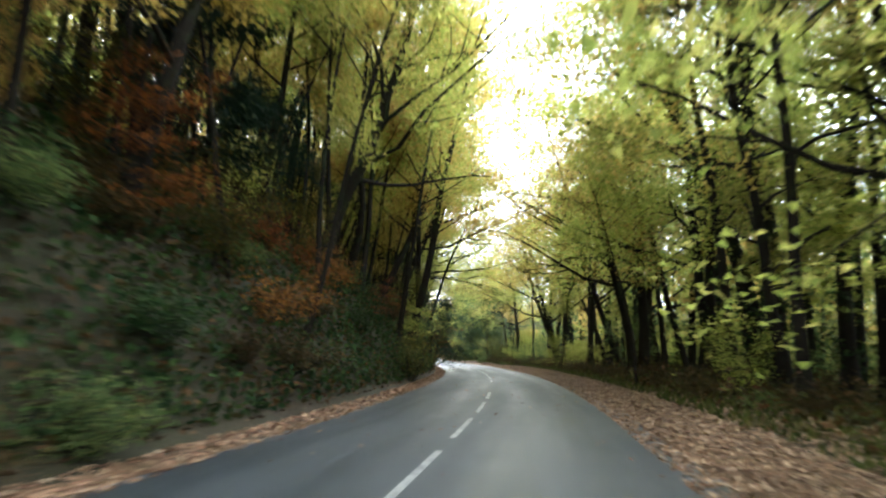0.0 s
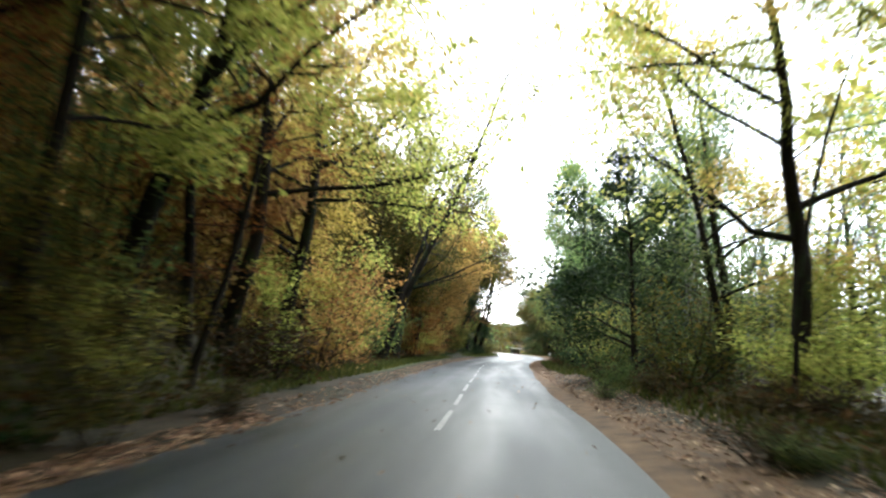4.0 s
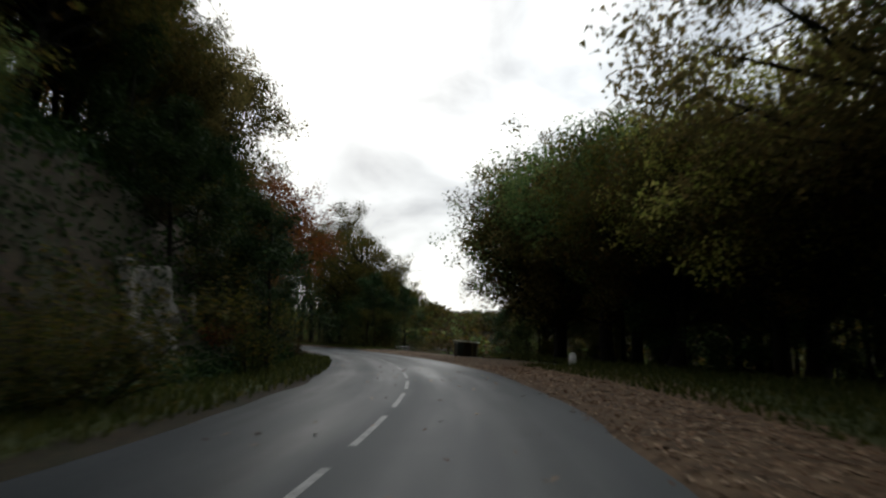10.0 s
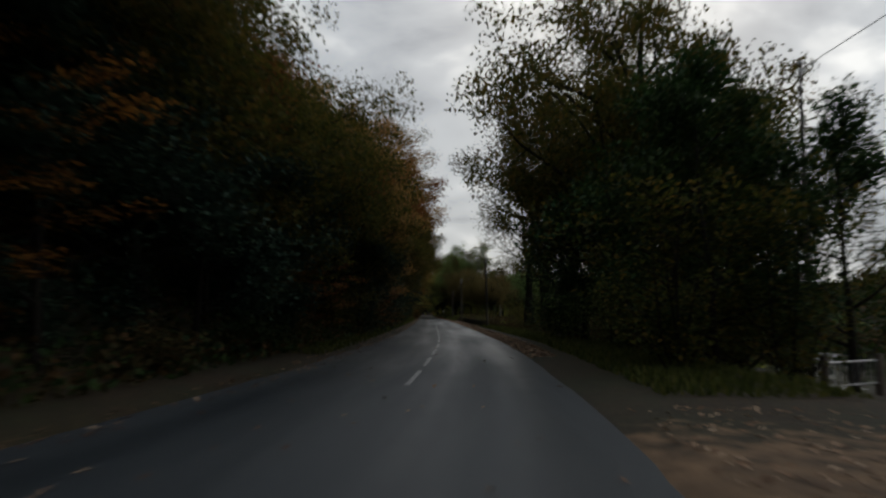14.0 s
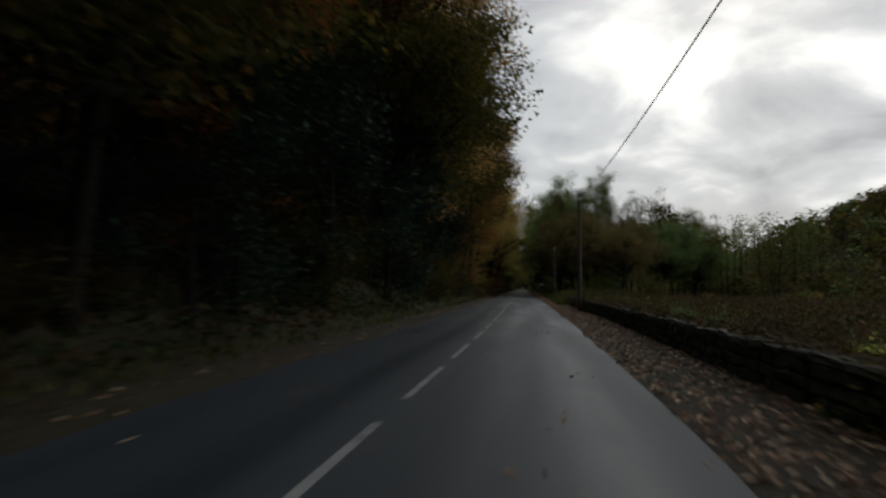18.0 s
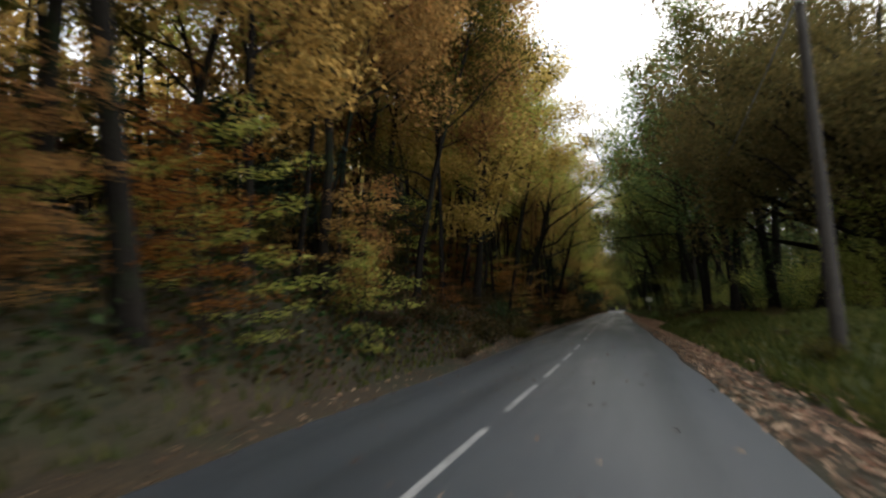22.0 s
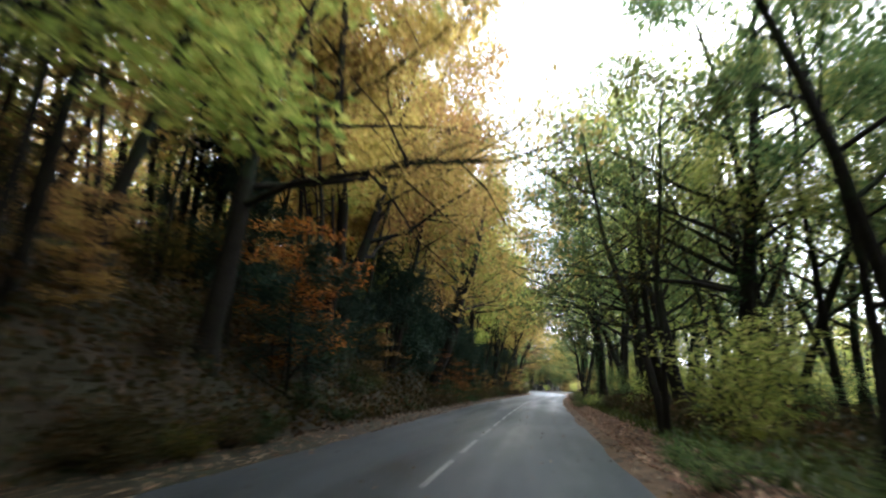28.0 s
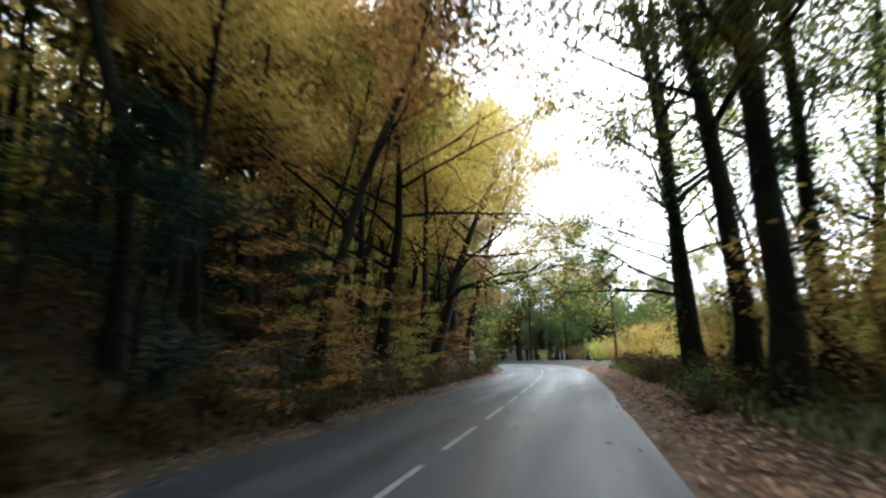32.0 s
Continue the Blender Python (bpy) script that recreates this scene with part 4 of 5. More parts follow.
    for i, (s, lat, sc) in enumerate(((172, -13, 1.25), (179, -12.6, 1.35), (185.5, -13, 1.4), (191.5, -15.0, 1.1), (190, -21, 1.2), (175.5, -11.6, 1.3), (182, -11.6, 1.35))):
        plant("oak", i, s, lat, 61 * i, sc, 0, 0, ("olive", "tan", "green")[i % 3], "dark broad oak behind the lay-by")
    plant("oak", 1, 222.5, -7.4, 30, 1.42, 0, 0, "olive", "large round-headed oak standing beside the road", 0.86)
    plant("oak", 0, 226, -9.0, 210, 1.12, 0, 0, "olive"), plant("oak", 2, 220.5, -10.5, 100, 0.95, 0, 0, "olive"), plant("sparse", 0, 226, -5.2, 0, 0.45)
    wood(27, 210, 229, -1, 3.0, 9, 2.4, [("shrub", "olive", 2), ("shrub", "green", 1), ("holly", "ivy", 1)], scale=(0.8, 1.2))
    # straight beside the valley
    wood(60, 233, 262, 1, 4.0, 10, 3.4, [("tall", "amber", 2), ("tall", "olive", 2.4), ("oak", "olive", 1.6), ("tall", "rust", 1.2)], lean=4, scale=(0.66, 0.84))
    wood(59, 240, 258, 1, 5.0, 9, 3.0, [("tall", "rust", 1), ("tall", "olive", 2), ("tall", "amber", 1.4)], lean=3, scale=(0.75, 0.9))
    wood(31, 262, 318, 1, 4.0, 10, 3.6, [("tall", "amber", 2.4), ("tall", "olive", 2.4), ("oak", "olive", 1.2), ("tall", "rust", 1.0), ("pole", "amber", 1)], lean=6, scale=(0.85, 1.15))
    wood(30, 191, 234, 1, 4.8, 12, 3.4, [("oak", "rust", 0.5), ("oak", "olive", 3)], lean=4, scale=(0.82, 1.02))
    wood(33, 190, 316, 1, 2.4, 6.4, 2.1, [("shrub", "olive", 3), ("beech", "rust", 1.6), ("bramble", "fern", 2), ("beech", "amber", 0.6), ("holly", "dark", 2.4), ("bramble", "ivy", 1.5)], scale=(0.7, 1.2))
    plant("oak", 1, 281, 5.6, 100, 1.3, -6, 0, "olive", "tall dark oak at the edge of the wood")
    plant("oak", 1, 288, 6.4, 10, 1.25, -5, 0, "olive")
    for i, (s, lat) in enumerate(((254.5, -7.9), (249.5, -8.6), (245.5, -8.8), (252, -12), (241, -8.4), (247, -12.5), (243.5, -7.2), (237.5, -8.2), (239, -11.5), (248.5, -6.9))):
        plant("bare" if i == 3 else "ivy", i, s, lat, 70 * i, 0.95 + 0.03 * i, 0, 0, "olive", "tall thin-leaved tree above the valley")
    wood(34, 226, 332, -1, 4.6, 22, 4.2, [("shrub", "olive", 2), ("shrub", "green", 1.0), ("bramble", "fern", 3), ("bramble", "lime", 1), ("shrub", "lime", 0.5)], scale=(0.35, 0.62), skip=((302, 332),))
    wood(35, 236, 350, -1, 24, 60, 7.0, [("shrub", "olive", 3), ("shrub", "green", 1), ("shrub", "amber", 0.5), ("bramble", "fern", 2)], scale=(0.45, 0.8))
    wood(39, 257, 304, -1, 2.2, 8, 2.4, [("bramble", "fern", 3), ("bramble", "lime", 1.4), ("bramble", "olive", 2), ("bramble", "green", 1)], scale=(0.45, 0.8))
    wood(38, 304, 352, -1, 2.2, 6.0, 2.3, [("bramble", "fern", 3), ("bramble", "grass", 1.5), ("bramble", "green", 0.6), ("bramble", "olive", 2)], scale=(0.22, 0.4))
    plant("oak", 0, 366, -22, 30, 1.6, 0, 0, "olive", "broad oak standing apart beyond the valley")
    for i, (s, lat) in enumerate(((257, -8.5), (260, -9.5), (262.5, -8.2), (256, -11), (266, -10.5))):
        plant("shrub", i, s, lat, 60 * i, 1.25 - 0.1 * i, 0, 0, ("olive", "green")[i % 2], "tall leafy thicket beyond the wall")
    for s, lat, n, sc in ((341, -8.6, 0, 0.92), (344.8, -7.8, 1, 1.05), (346, -13, 0, 1.05), (338, -12, 1, 0.8)):
        plant("oak", n, s, lat, 77 * n + s, sc, 0, 0, ("tan", "tan", "olive")[n], "dense rounded roadside oak", 0.95)
    for i, (s, lat, sc) in enumerate(((350, -7.4, 0.88), (353.5, -8.6, 0.95), (356.5, -7.0, 0.95), (360, -8.0, 1.0), (363, -6.6, 0.95), (352, -12, 0.95), (358, -12, 1.0))):
        plant("reach" if i % 3 == 1 else "ivy", i, s, lat, 83 * i, sc, 2, 0, ("olive", "green", "green")[i % 3], "tall dark green tree crowding the roadside")
    wood(36, 340, 362, -1, 6.0, 10, 2.6, [("shrub", "green", 2), ("shrub", "lime", 1)], scale=(0.8, 1.2))
    plant("oak", 2, 358.7, -21, 0, 1.1, 0, 0, "green"), plant("oak", 0, 366, -27, 40, 1.1, 0, 0, "green")
    for s, lat in ((349, -11.5), (352, -16), (357, -12), (382, -17), (388, -19)):
        plant("sparse", int(s), s, lat, s, 0.95 if s < 370 else 1.3)
    # long bank in full colour
    for i, (s, lat, ln) in enumerate(((352, 5, -9), (372, 5, -10), (391, 4.8, -12), (409, 5, -10), (428, 5, -12), (464, 5, -11), (484, 5, -12), (499, 5, -12), (514, 5, -11), (530, 5, -12), (376, -6.6, 9), (392, -6.4, 8), (436, -7.5, 8), (456, -7.5, 9), (476, -7.4, 8))):
        plant("reach" if i % 2 else "tall", i, s, lat, 37 * i, 1.0, ln, 0, ("gold", "lime", "amber")[i % 3] if lat > 0 else ("green", "lime")[i % 2], "tree arching over the road with autumn leaves", 1.25)
    for i, (s, lat, ln, sc) in enumerate(((366, -6.6, 6, 1.0), (384, -6.2, 7, 1.0), (402, -6.8, 6, 1.05), (447.4, -7.8, 3, 1.15), (451, -9.5, 4, 1.1), (459, -6.6, 6, 1.0), (466, -7.6, 5, 1.05), (478, -7.4, 6, 1.0), (493, -7.2, 5, 1.0), (528, -6.6, 5, 0.9), (380, 5.2, -9, 1.0), (418, 5.4, -8, 1.0), (437, 5.2, -9, 1.0), (448, 5.8, -8, 1.0), (470, 5.2, -9, 1.0), (522, 5.4, -8, 1.0), (540, 5.6, -8, 1.0))):
        plant("reach", i, s, lat, 61 * i, sc, ln, 0, ("green", "lime", "olive")[i % 3] if lat < 0 else ("gold", "amber", "lime")[i % 3], "wide-limbed oak arching over the road")
    wood(50, 338, 548, 1, 5.5, 13, 3.8, [("beech", "amber", 1.5), ("beech", "lime", 1.5), ("holly", "dark", 2), ("shrub", "olive", 2), ("shrub", "green", 1), ("beech", "rust", 0.8)], scale=(0.7, 1.25))
    plant("bare", 1, 397.6, -5.6, 0, 1.1, 0, 0, "olive", "many-stemmed dark tree close to the road"), plant("ivy", 2, 398.4, -6.2, 90, 1.0, 3, 0, "green")
    plant("sparse", 1, 352, 8.0, 0, 1.0, 0, 0, None, "pale-barked thin tree among darker stems"), plant("sparse", 0, 100, 6.4, 0, 0.8, 0, 0, None, "pale-barked thin tree among darker stems")
    plant("beech", 0, 338.5, 5.6, 0, 0.5, 0, 0, "orange", "small fiery orange beech on the bank")
    mixl = [("pole", "gold", 3), ("tall", "amber", 1.6), ("tall", "gold", 2.4), ("tall", "lime", 1.6), ("pole", "lime", 1.5), ("tall", "olive", 1)]
    wood(40, 318, 347, 1, 3.4, 10, 3.4, [("tall", "amber", 3), ("pole", "amber", 2), ("tall", "olive", 2), ("tall", "rust", 1.4)], lean=6, scale=(0.85, 1.1))
    wood(41, 347, 550, 1, 3.4, 10, 3.6, mixl, lean=6, scale=(0.8, 1.1))
    wood(57, 338, 548, 1, 4.0, 11, 3.0, [("pole", "gold", 3), ("pole", "lime", 2), ("pole", "amber", 1.5)], lean=4, scale=(0.8, 1.1))
    wood(43, 317, 550, 1, 1.8, 6.5, 2.7, [("beech", "rust", 1.6), ("beech", "amber", 1.6), ("bramble", "fern", 3), ("holly", "dark", 0.8), ("beech", "lime", 1.2), ("bramble", "ivy", 2), ("shrub", "olive", 1)], scale=(0.55, 1.0), skip=((424, 456), (477, 509)))
    wood(63, 478, 509, 1, 1.8, 6.5, 2.5, [("bramble", "ivy", 3), ("holly", "dark", 1.6), ("shrub", "olive", 1.2), ("bramble", "fern", 2), ("beech", "amber", 0.4)], scale=(0.5, 0.85))
    plant("beech", 0, 440.5, 5.0, 0, 1.35, 0, 0, "orange", "bright orange young beech in flat layers"), plant("beech", 1, 441.5, 5.4, 90, 1.2, 0, 0, "orange")
    for s, lat, n in ((326, 5.0, 1), (331, 5.6, 0), (336, 4.8, 1), (363, 4.6, 0), (366, 5.4, 1)):
        plant("beech", n, s, lat, s * 31, 1.0, 0, 0, ("orange", "amber")[n], "young beech glowing orange in the underwood")
    for s, lat, sc in ((446.5, 5.6, 0.5), (450.5, 6.0, 0.55), (454, 5.4, 0.95), (456.8, 5.8, 1.0), (459.5, 5.6, 0.8), (464, 5.2, 0.75), (466.5, 5.6, 0.8), (469, 5.0, 0.75), (471.5, 5.4, 0.8), (474, 5.2, 0.8), (477, 5.8, 0.85), (482, 6.0, 0.8)):
        plant("holly", int(s), s, lat, s * 7, sc)
    wood(44, 364, 424, -1, 4.6, 11, 3.9, [("ivy", "green", 2), ("tall", "green", 2), ("bare", "olive", 2), ("tall", "olive", 1.5)], lean=6, scale=(0.85, 1.08))
    wood(46, 362, 504, -1, 4.2, 11, 3.8, [("shrub", "green", 2), ("shrub", "lime", 2), ("bramble", "fern", 1.5), ("beech", "lime", 1.5)], scale=(0.55, 1.0))
    wood(45, 424, 530, -1, 7.5, 15, 4.4, [("tall", "lime", 2), ("tall", "green", 2), ("ivy", "green", 1.5), ("bare", "olive", 1)], lean=4, scale=(0.8, 1.05))
    for i, (s, lat, sc, ln) in enumerate(((417, -5.2, 1.0, 4), (422, -5.2, 1.05, -4), (423.5, -6.0, 0.95, 3), (430, -4.0, 0.5, 0), (440, -4.1, 0.55, 2), (445, -7.0, 1.0, -8),
                                          (453, -6.4, 0.95, 3), (460, -8, 1.0, 4), (468, -6.5, 0.9, -1), (482, -5.6, 1.0, 1), (487, -4.7, 0.9, 2))):
        plant(("bare", "ivy", "bare", "tall")[i % 4], i, s, lat, 50 * i, sc, ln, 0, ("olive", "green", "green", "lime")[i % 4])
    for i, (s, lat, sc, ln) in enumerate(((471, -5.2, 1.05, 3), (507.5, -4.75, 1.0, 3), (511, -5.0, 1.0, 2), (517, -5.1, 0.95, 0), (521, -5.6, 1.0, 1), (514, -7.5, 1.0, 4), (504.6, -5.2, 0.55, -9))):
        plant("ivy", 2 if i else 0, s, lat, 77 * i, sc, ln, 0, "olive" if i else "green", "tall dark roadside trunk with thin crown")
    wood(51, 338, 540, 1, 0.9, 2.6, 2.5, [("bramble", "fern", 3), ("bramble", "ivy", 2), ("bramble", "olive", 1)], scale=(0.35, 0.65))
    wood(52, 362, 520, -1, 2.0, 4.4, 2.9, [("bramble", "fern", 2), ("bramble", "green", 2), ("bramble", "lime", 1)], scale=(0.35, 0.6))
    wood(53, 423, 453, 1, 1.8, 7.5, 2.6, [("holly", "dark", 0.4), ("bramble", "fern", 3), ("bramble", "ivy", 2), ("beech", "amber", 1), ("shrub", "olive", 1.5)], scale=(0.5, 0.9))
    wood(54, 60, 77, -1, 2.0, 6.0, 2.2, [("bramble", "fern", 2), ("bramble", "green", 2), ("shrub", "lime", 1)], scale=(0.4, 0.7))
    wood(55, 52, 68, 1, 1.0, 4.4, 2.0, [("bramble", "fern", 2), ("bramble", "ivy", 2), ("shrub", "olive", 1), ("shrub", "lime", 1)], scale=(0.45, 0.8))
    wood(61, 503, 526, -1, 5.5, 12, 2.8, [("shrub", "lime", 2), ("shrub", "gold", 2), ("beech", "lime", 1)], scale=(1.0, 1.5))
    wood(62, 588, 622, -1, 4.5, 36, 6.2, [("oak", "green", 2), ("tall", "green", 2), ("tall", "olive", 1)], scale=(0.85, 1.1))
    for i, (s, lat) in enumerate(((540, -6.4), (543, -7.2), (546, -6.2), (549, -7.8), (536, -7.6))):
        plant("shrub", 1 + i % 2, s, lat, 71 * i, 0.85, 0, 0, ("gold", "amber")[i % 2], "golden thicket in the open beside the bend")
    wood(47, 526, 600, -1, 5, 18, 5.5, [("shrub", "lime", 2), ("shrub", "amber", 1.5), ("bramble", "fern", 1)], scale=(0.6, 1.0))
    wood(48, 550, 640, 1, 4.0, 16, 5.5, [("tall", "green", 2), ("holly", "dark", 1), ("oak", "green", 2), ("tall", "gold", 1)], scale=(0.8, 1.0))
    wood(49, 598, 650, -1, 4.5, 30, 7.0, [("oak", "green", 2), ("tall", "olive", 2), ("oak", "olive", 1)], scale=(0.7, 0.95))


woods()
for lst in KINDS.values():
    for ob in lst:
        if ob.name not in USED:
            for c in (*ob.children_recursive, ob):
                bpy.data.objects.remove(c)


# ---- the depth of the woods, uncountable ----
def back_woods():
    """Trees behind the first rows: stems and crowns that hide one another."""
    rng = np.random.default_rng(70)
    # side, s0, s1, near, far, trees, tints, crown height
    rows = ((1, -22, 40, 8, 36, 100, "lime gold gold lime", 0.68), (1, 30, 68, 7, 34, 90, "olive lime gold", 0.55), (1, 66, 128, 9, 44, 200, "amber gold amber gold", 0.62), (1, 128, 190, 10, 50, 130, "olive rust olive", 0.55),
            (1, 190, 345, 8, 46, 400, "amber olive amber rust", 0.52), (1, 345, 490, 8, 42, 360, "gold gold lime amber", 0.64), (1, 490, 560, 7, 40, 230, "gold olive lime amber", 0.54), (1, 560, 655, 6, 60, 140, "green olive lime", 0.55),
            (-1, -22, 76, 9, 40, 360, "lime green lime gold", 0.58), (-1, 76, 122, 16, 44, 30, "green olive", 0.5), (-1, 122, 196, 19, 38, 90, "olive olive green", 0.6), (-1, 364, 400, 14, 46, 80, "olive green", 0.6),
            (-1, 400, 500, 11, 46, 190, "lime green olive", 0.6), (-1, 500, 545, 13, 46, 40, "lime green olive", 0.5), (-1, 596, 655, 6, 60, 80, "green olive", 0.55))
    # low growth that closes the view between the stems
    rows += tuple((side, s0, s1, d0, d1, n, tints, 0.0) for side, s0, s1, d0, d1, n, tints in (
        (1, -22, 66, 11, 30, 90, "olive ivy fern"), (1, 66, 130, 11, 32, 120, "amber olive amber fern"), (1, 190, 345, 10, 30, 330, "amber olive fern rust"),
        (1, 345, 490, 11, 32, 230, "olive amber fern gold ivy"), (1, 490, 560, 10, 30, 130, "ivy olive fern"), (-1, -22, 76, 12, 30, 130, "green lime olive"), (-1, 400, 500, 13, 34, 90, "green olive lime")))
    crowns, stems = {}, []
    for side, s0, s1, d0, d1, n, tints, mid in rows:
        tints = tints.split()
        for _ in range(n):
            s, d = rng.uniform(s0, s1), d0 + (d1 - d0) * rng.random() ** 1.2
            lat = side * (2.6 + d)
            x, y = (float(q) for q in along(s, lat))
            z = float(terrain(s, lat))
            h, w = rng.uniform(11, 15), rng.uniform(1.8, 2.8)
            if not mid:
                h, w = rng.uniform(2.6, 4.6), rng.uniform(1.8, 2.6)
            lx, ly = rng.normal(0, 0.5, 2) * (1.0 if mid else 0.3)
            stems.append([(np.array([x, y, z - 0.3]), 0.15), (np.array([x + lx * 0.5, y + ly * 0.5, z + h * 0.4]), 0.1), (np.array([x + lx, y + ly, z + h * 0.85]), 0.04)])
            k = 15
            u = rng.normal(0, 1, (k, 3))
            u /= np.linalg.norm(u, axis=1)[:, None]
            up, tall = (mid, 1.0 - mid) if mid else (0.5, 0.45)
            c = np.array([x + lx, y + ly, z + h * up]) + u * np.array([w, w, h * tall]) * (rng.random((k, 1)) ** 0.4)
            crowns.setdefault(tints[int(rng.integers(0, len(tints)))], []).append(c)
    v, f = tubes(stems, 5)
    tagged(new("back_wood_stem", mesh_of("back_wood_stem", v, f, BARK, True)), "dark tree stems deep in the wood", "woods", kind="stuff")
    for tint, cs in crowns.items():
        v, f = leaves(rng, np.concatenate(cs), 30, 1.4, 0.36, 0.3, 0.9, True)
        tagged(new("back_wood_canopy", mesh_of("back_wood_canopy", v, f, LEAF[tint])), "autumn canopy deep in the wood", "woods", kind="stuff")


back_woods()


# ---- ground cover, uncountable ----
def scatter(name, seed, boxes, count, size, colour, label, flat=3.0, lift=0.02, blade=False, thick=0.0):
    """Loose leaves or grass blades lying in (s0, s1, lat0, lat1, weight) strips."""
    rng = np.random.default_rng(seed)
    w = np.array([b[4] * (b[1] - b[0]) * abs(b[3] - b[2]) for b in boxes])
    pickd = rng.choice(len(boxes), count, p=w / w.sum())
    B = np.array([b[:4] for b in boxes])[pickd]
    s = B[:, 0] + rng.random(count) * (B[:, 1] - B[:, 0])
    u = rng.random(count)
    lat = B[:, 2] + u * (B[:, 3] - B[:, 2])
    x, y = along(s, lat)
    z = np.maximum(terrain(s, lat), 0.0) + lift
    z = z + thick * rng.random(count) ** 2 * (0.35 + 0.65 * np.sin(s * 1.7 + lat) ** 2)
    if blade:
        a = rng.random(count) * 6.283
        hgt = size * rng.uniform(0.5, 1.3, count)
        wd = 0.018 + 0.02 * rng.random(count)
        dx, dy = np.cos(a), np.sin(a)
        bend = rng.normal(0, 0.35, (count, 2)) * hgt[:, None]
        P = np.stack([x, y, z], -1)
        side = np.stack([dx * wd, dy * wd, np.zeros(count)], -1)
        top = P + np.stack([bend[:, 0], bend[:, 1], hgt], -1)
        V = np.stack([P - side, P + side, top], 1).reshape(-1, 3)
        me = mesh_of(name, V, np.arange(3 * count).reshape(count, 3), LEAF[colour])
    else:
        v, f = leaves(rng, np.stack([x, y, z], -1), 1, 0.015, size, flat)
        me = mesh_of(name, v, f, LEAF[colour])
    return tagged(new(name, me), label, "leaf litter" if not blade else "grass", kind="stuff")


scatter("fallen_leaves", 5, [(-20, 62, -2.6, -6.2, 4.5), (-20, 66, 2.3, 2.85, 3), (62, 120, -2.75, -4.6, 1.6), (64, 120, 2.2, 3.0, 1.2), (98, 126, -2.9, -5.2, 2.2), (126, 170, -3.2, -5.6, 1.5), (118, 205, -3.0, -6, 0.35), (215, 256, -2.7, -3.5, 2.6), (256, 303, -2.7, -4.0, 2.0), (300, 350, -2.7, -3.3, 3.0),
                             (190, 345, 2.3, 3.0, 0.4), (345, 545, -2.75, -4.2, 1.0), (340, 545, 2.6, 3.6, 1.0), (-20, 560, 2.6, -2.6, 0.012)], 130000, 0.105, "fallen", "fallen brown leaves along the road edge")
scatter("russet_leaves", 15, [(345, 548, -3.05, -4.15, 1.0), (-20, 66, 2.45, 2.8, 1.0), (318, 345, -3.0, -3.6, 0.7)], 40000, 0.1, "russet", "russet fallen leaves banked beside the road")
scatter("bank_litter", 6, [(-20, 62, 3.0, 9, 1.0), (330, 545, 3.2, 10, 1.0), (62, 330, 4.5, 10, 0.12)], 70000, 0.12, "litter", "brown leaves and debris on the wooded bank", 0.6, 0.05)
scatter("bank_greenery", 7, [(-20, 62, 3.1, 8, 2.6), (112, 192, 4.4, 11, 2.6), (190, 340, 3.6, 9, 0.7)], 130000, 0.16, "ivy", "ivy and low greenery covering the bank", 0.1, 0.08, thick=0.7)
scatter("bank_bracken", 17, [(50, 66, 3.4, 8, 1.2), (58, 118, -4.2, -9, 0.7), (340, 545, 9, 22, 0.45), (-20, 62, 8, 18, 0.4), (226, 336, -6, -26, 0.5), (62, 130, 4.6, 12, 0.9), (-20, 66, -4.8, -9, 0.7), (356, 545, -4.4, -9, 0.8), (-20, 62, 3.1, 8, 1.2), (190, 340, 3.6, 9, 1.0), (340, 545, 3.4, 9, 1.8)], 300000, 0.16, "fern", "brown bracken and dead fronds on the bank", 0.1, 0.08, thick=0.7)
scatter("verge_grass", 8, [(60, 112, 3.4, 5.6, 1.6), (60, 84, -4.0, -6.5, 1.4), (122, 182, 2.7, 4.6, 1.4), (120, 190, -8.6, -14, 0.7), (214, 262, 2.9, 5.6, 1.1), (206, 258, -3.8, -6.8, 2.2), (302, 356, -3.3, -9, 2.6), (84, 114, -3.6, -5.5, 1.2),
                           (356, 540, -3.9, -6.5, 1.0), (-20, 64, -4.4, -8.0, 0.9), (116, 172, -5.6, -13, 0.8), (262, 345, 2.9, 4.2, 0.5)], 150000, 0.17, "grass", "rough green verge grass", blade=True)
scatter("valley_weeds", 9, [(226, 330, -5, -16, 1.0)], 22000, 0.24, "fern", "tall brown and green weeds on the valley side", blade=True)


scatter("wall_ivy", 19, [(258, 302, -3.98, -4.42, 1.0)], 5200, 0.11, "fern", "brown ivy and weeds creeping over the wall", 0.6, 0.5, thick=0.12)


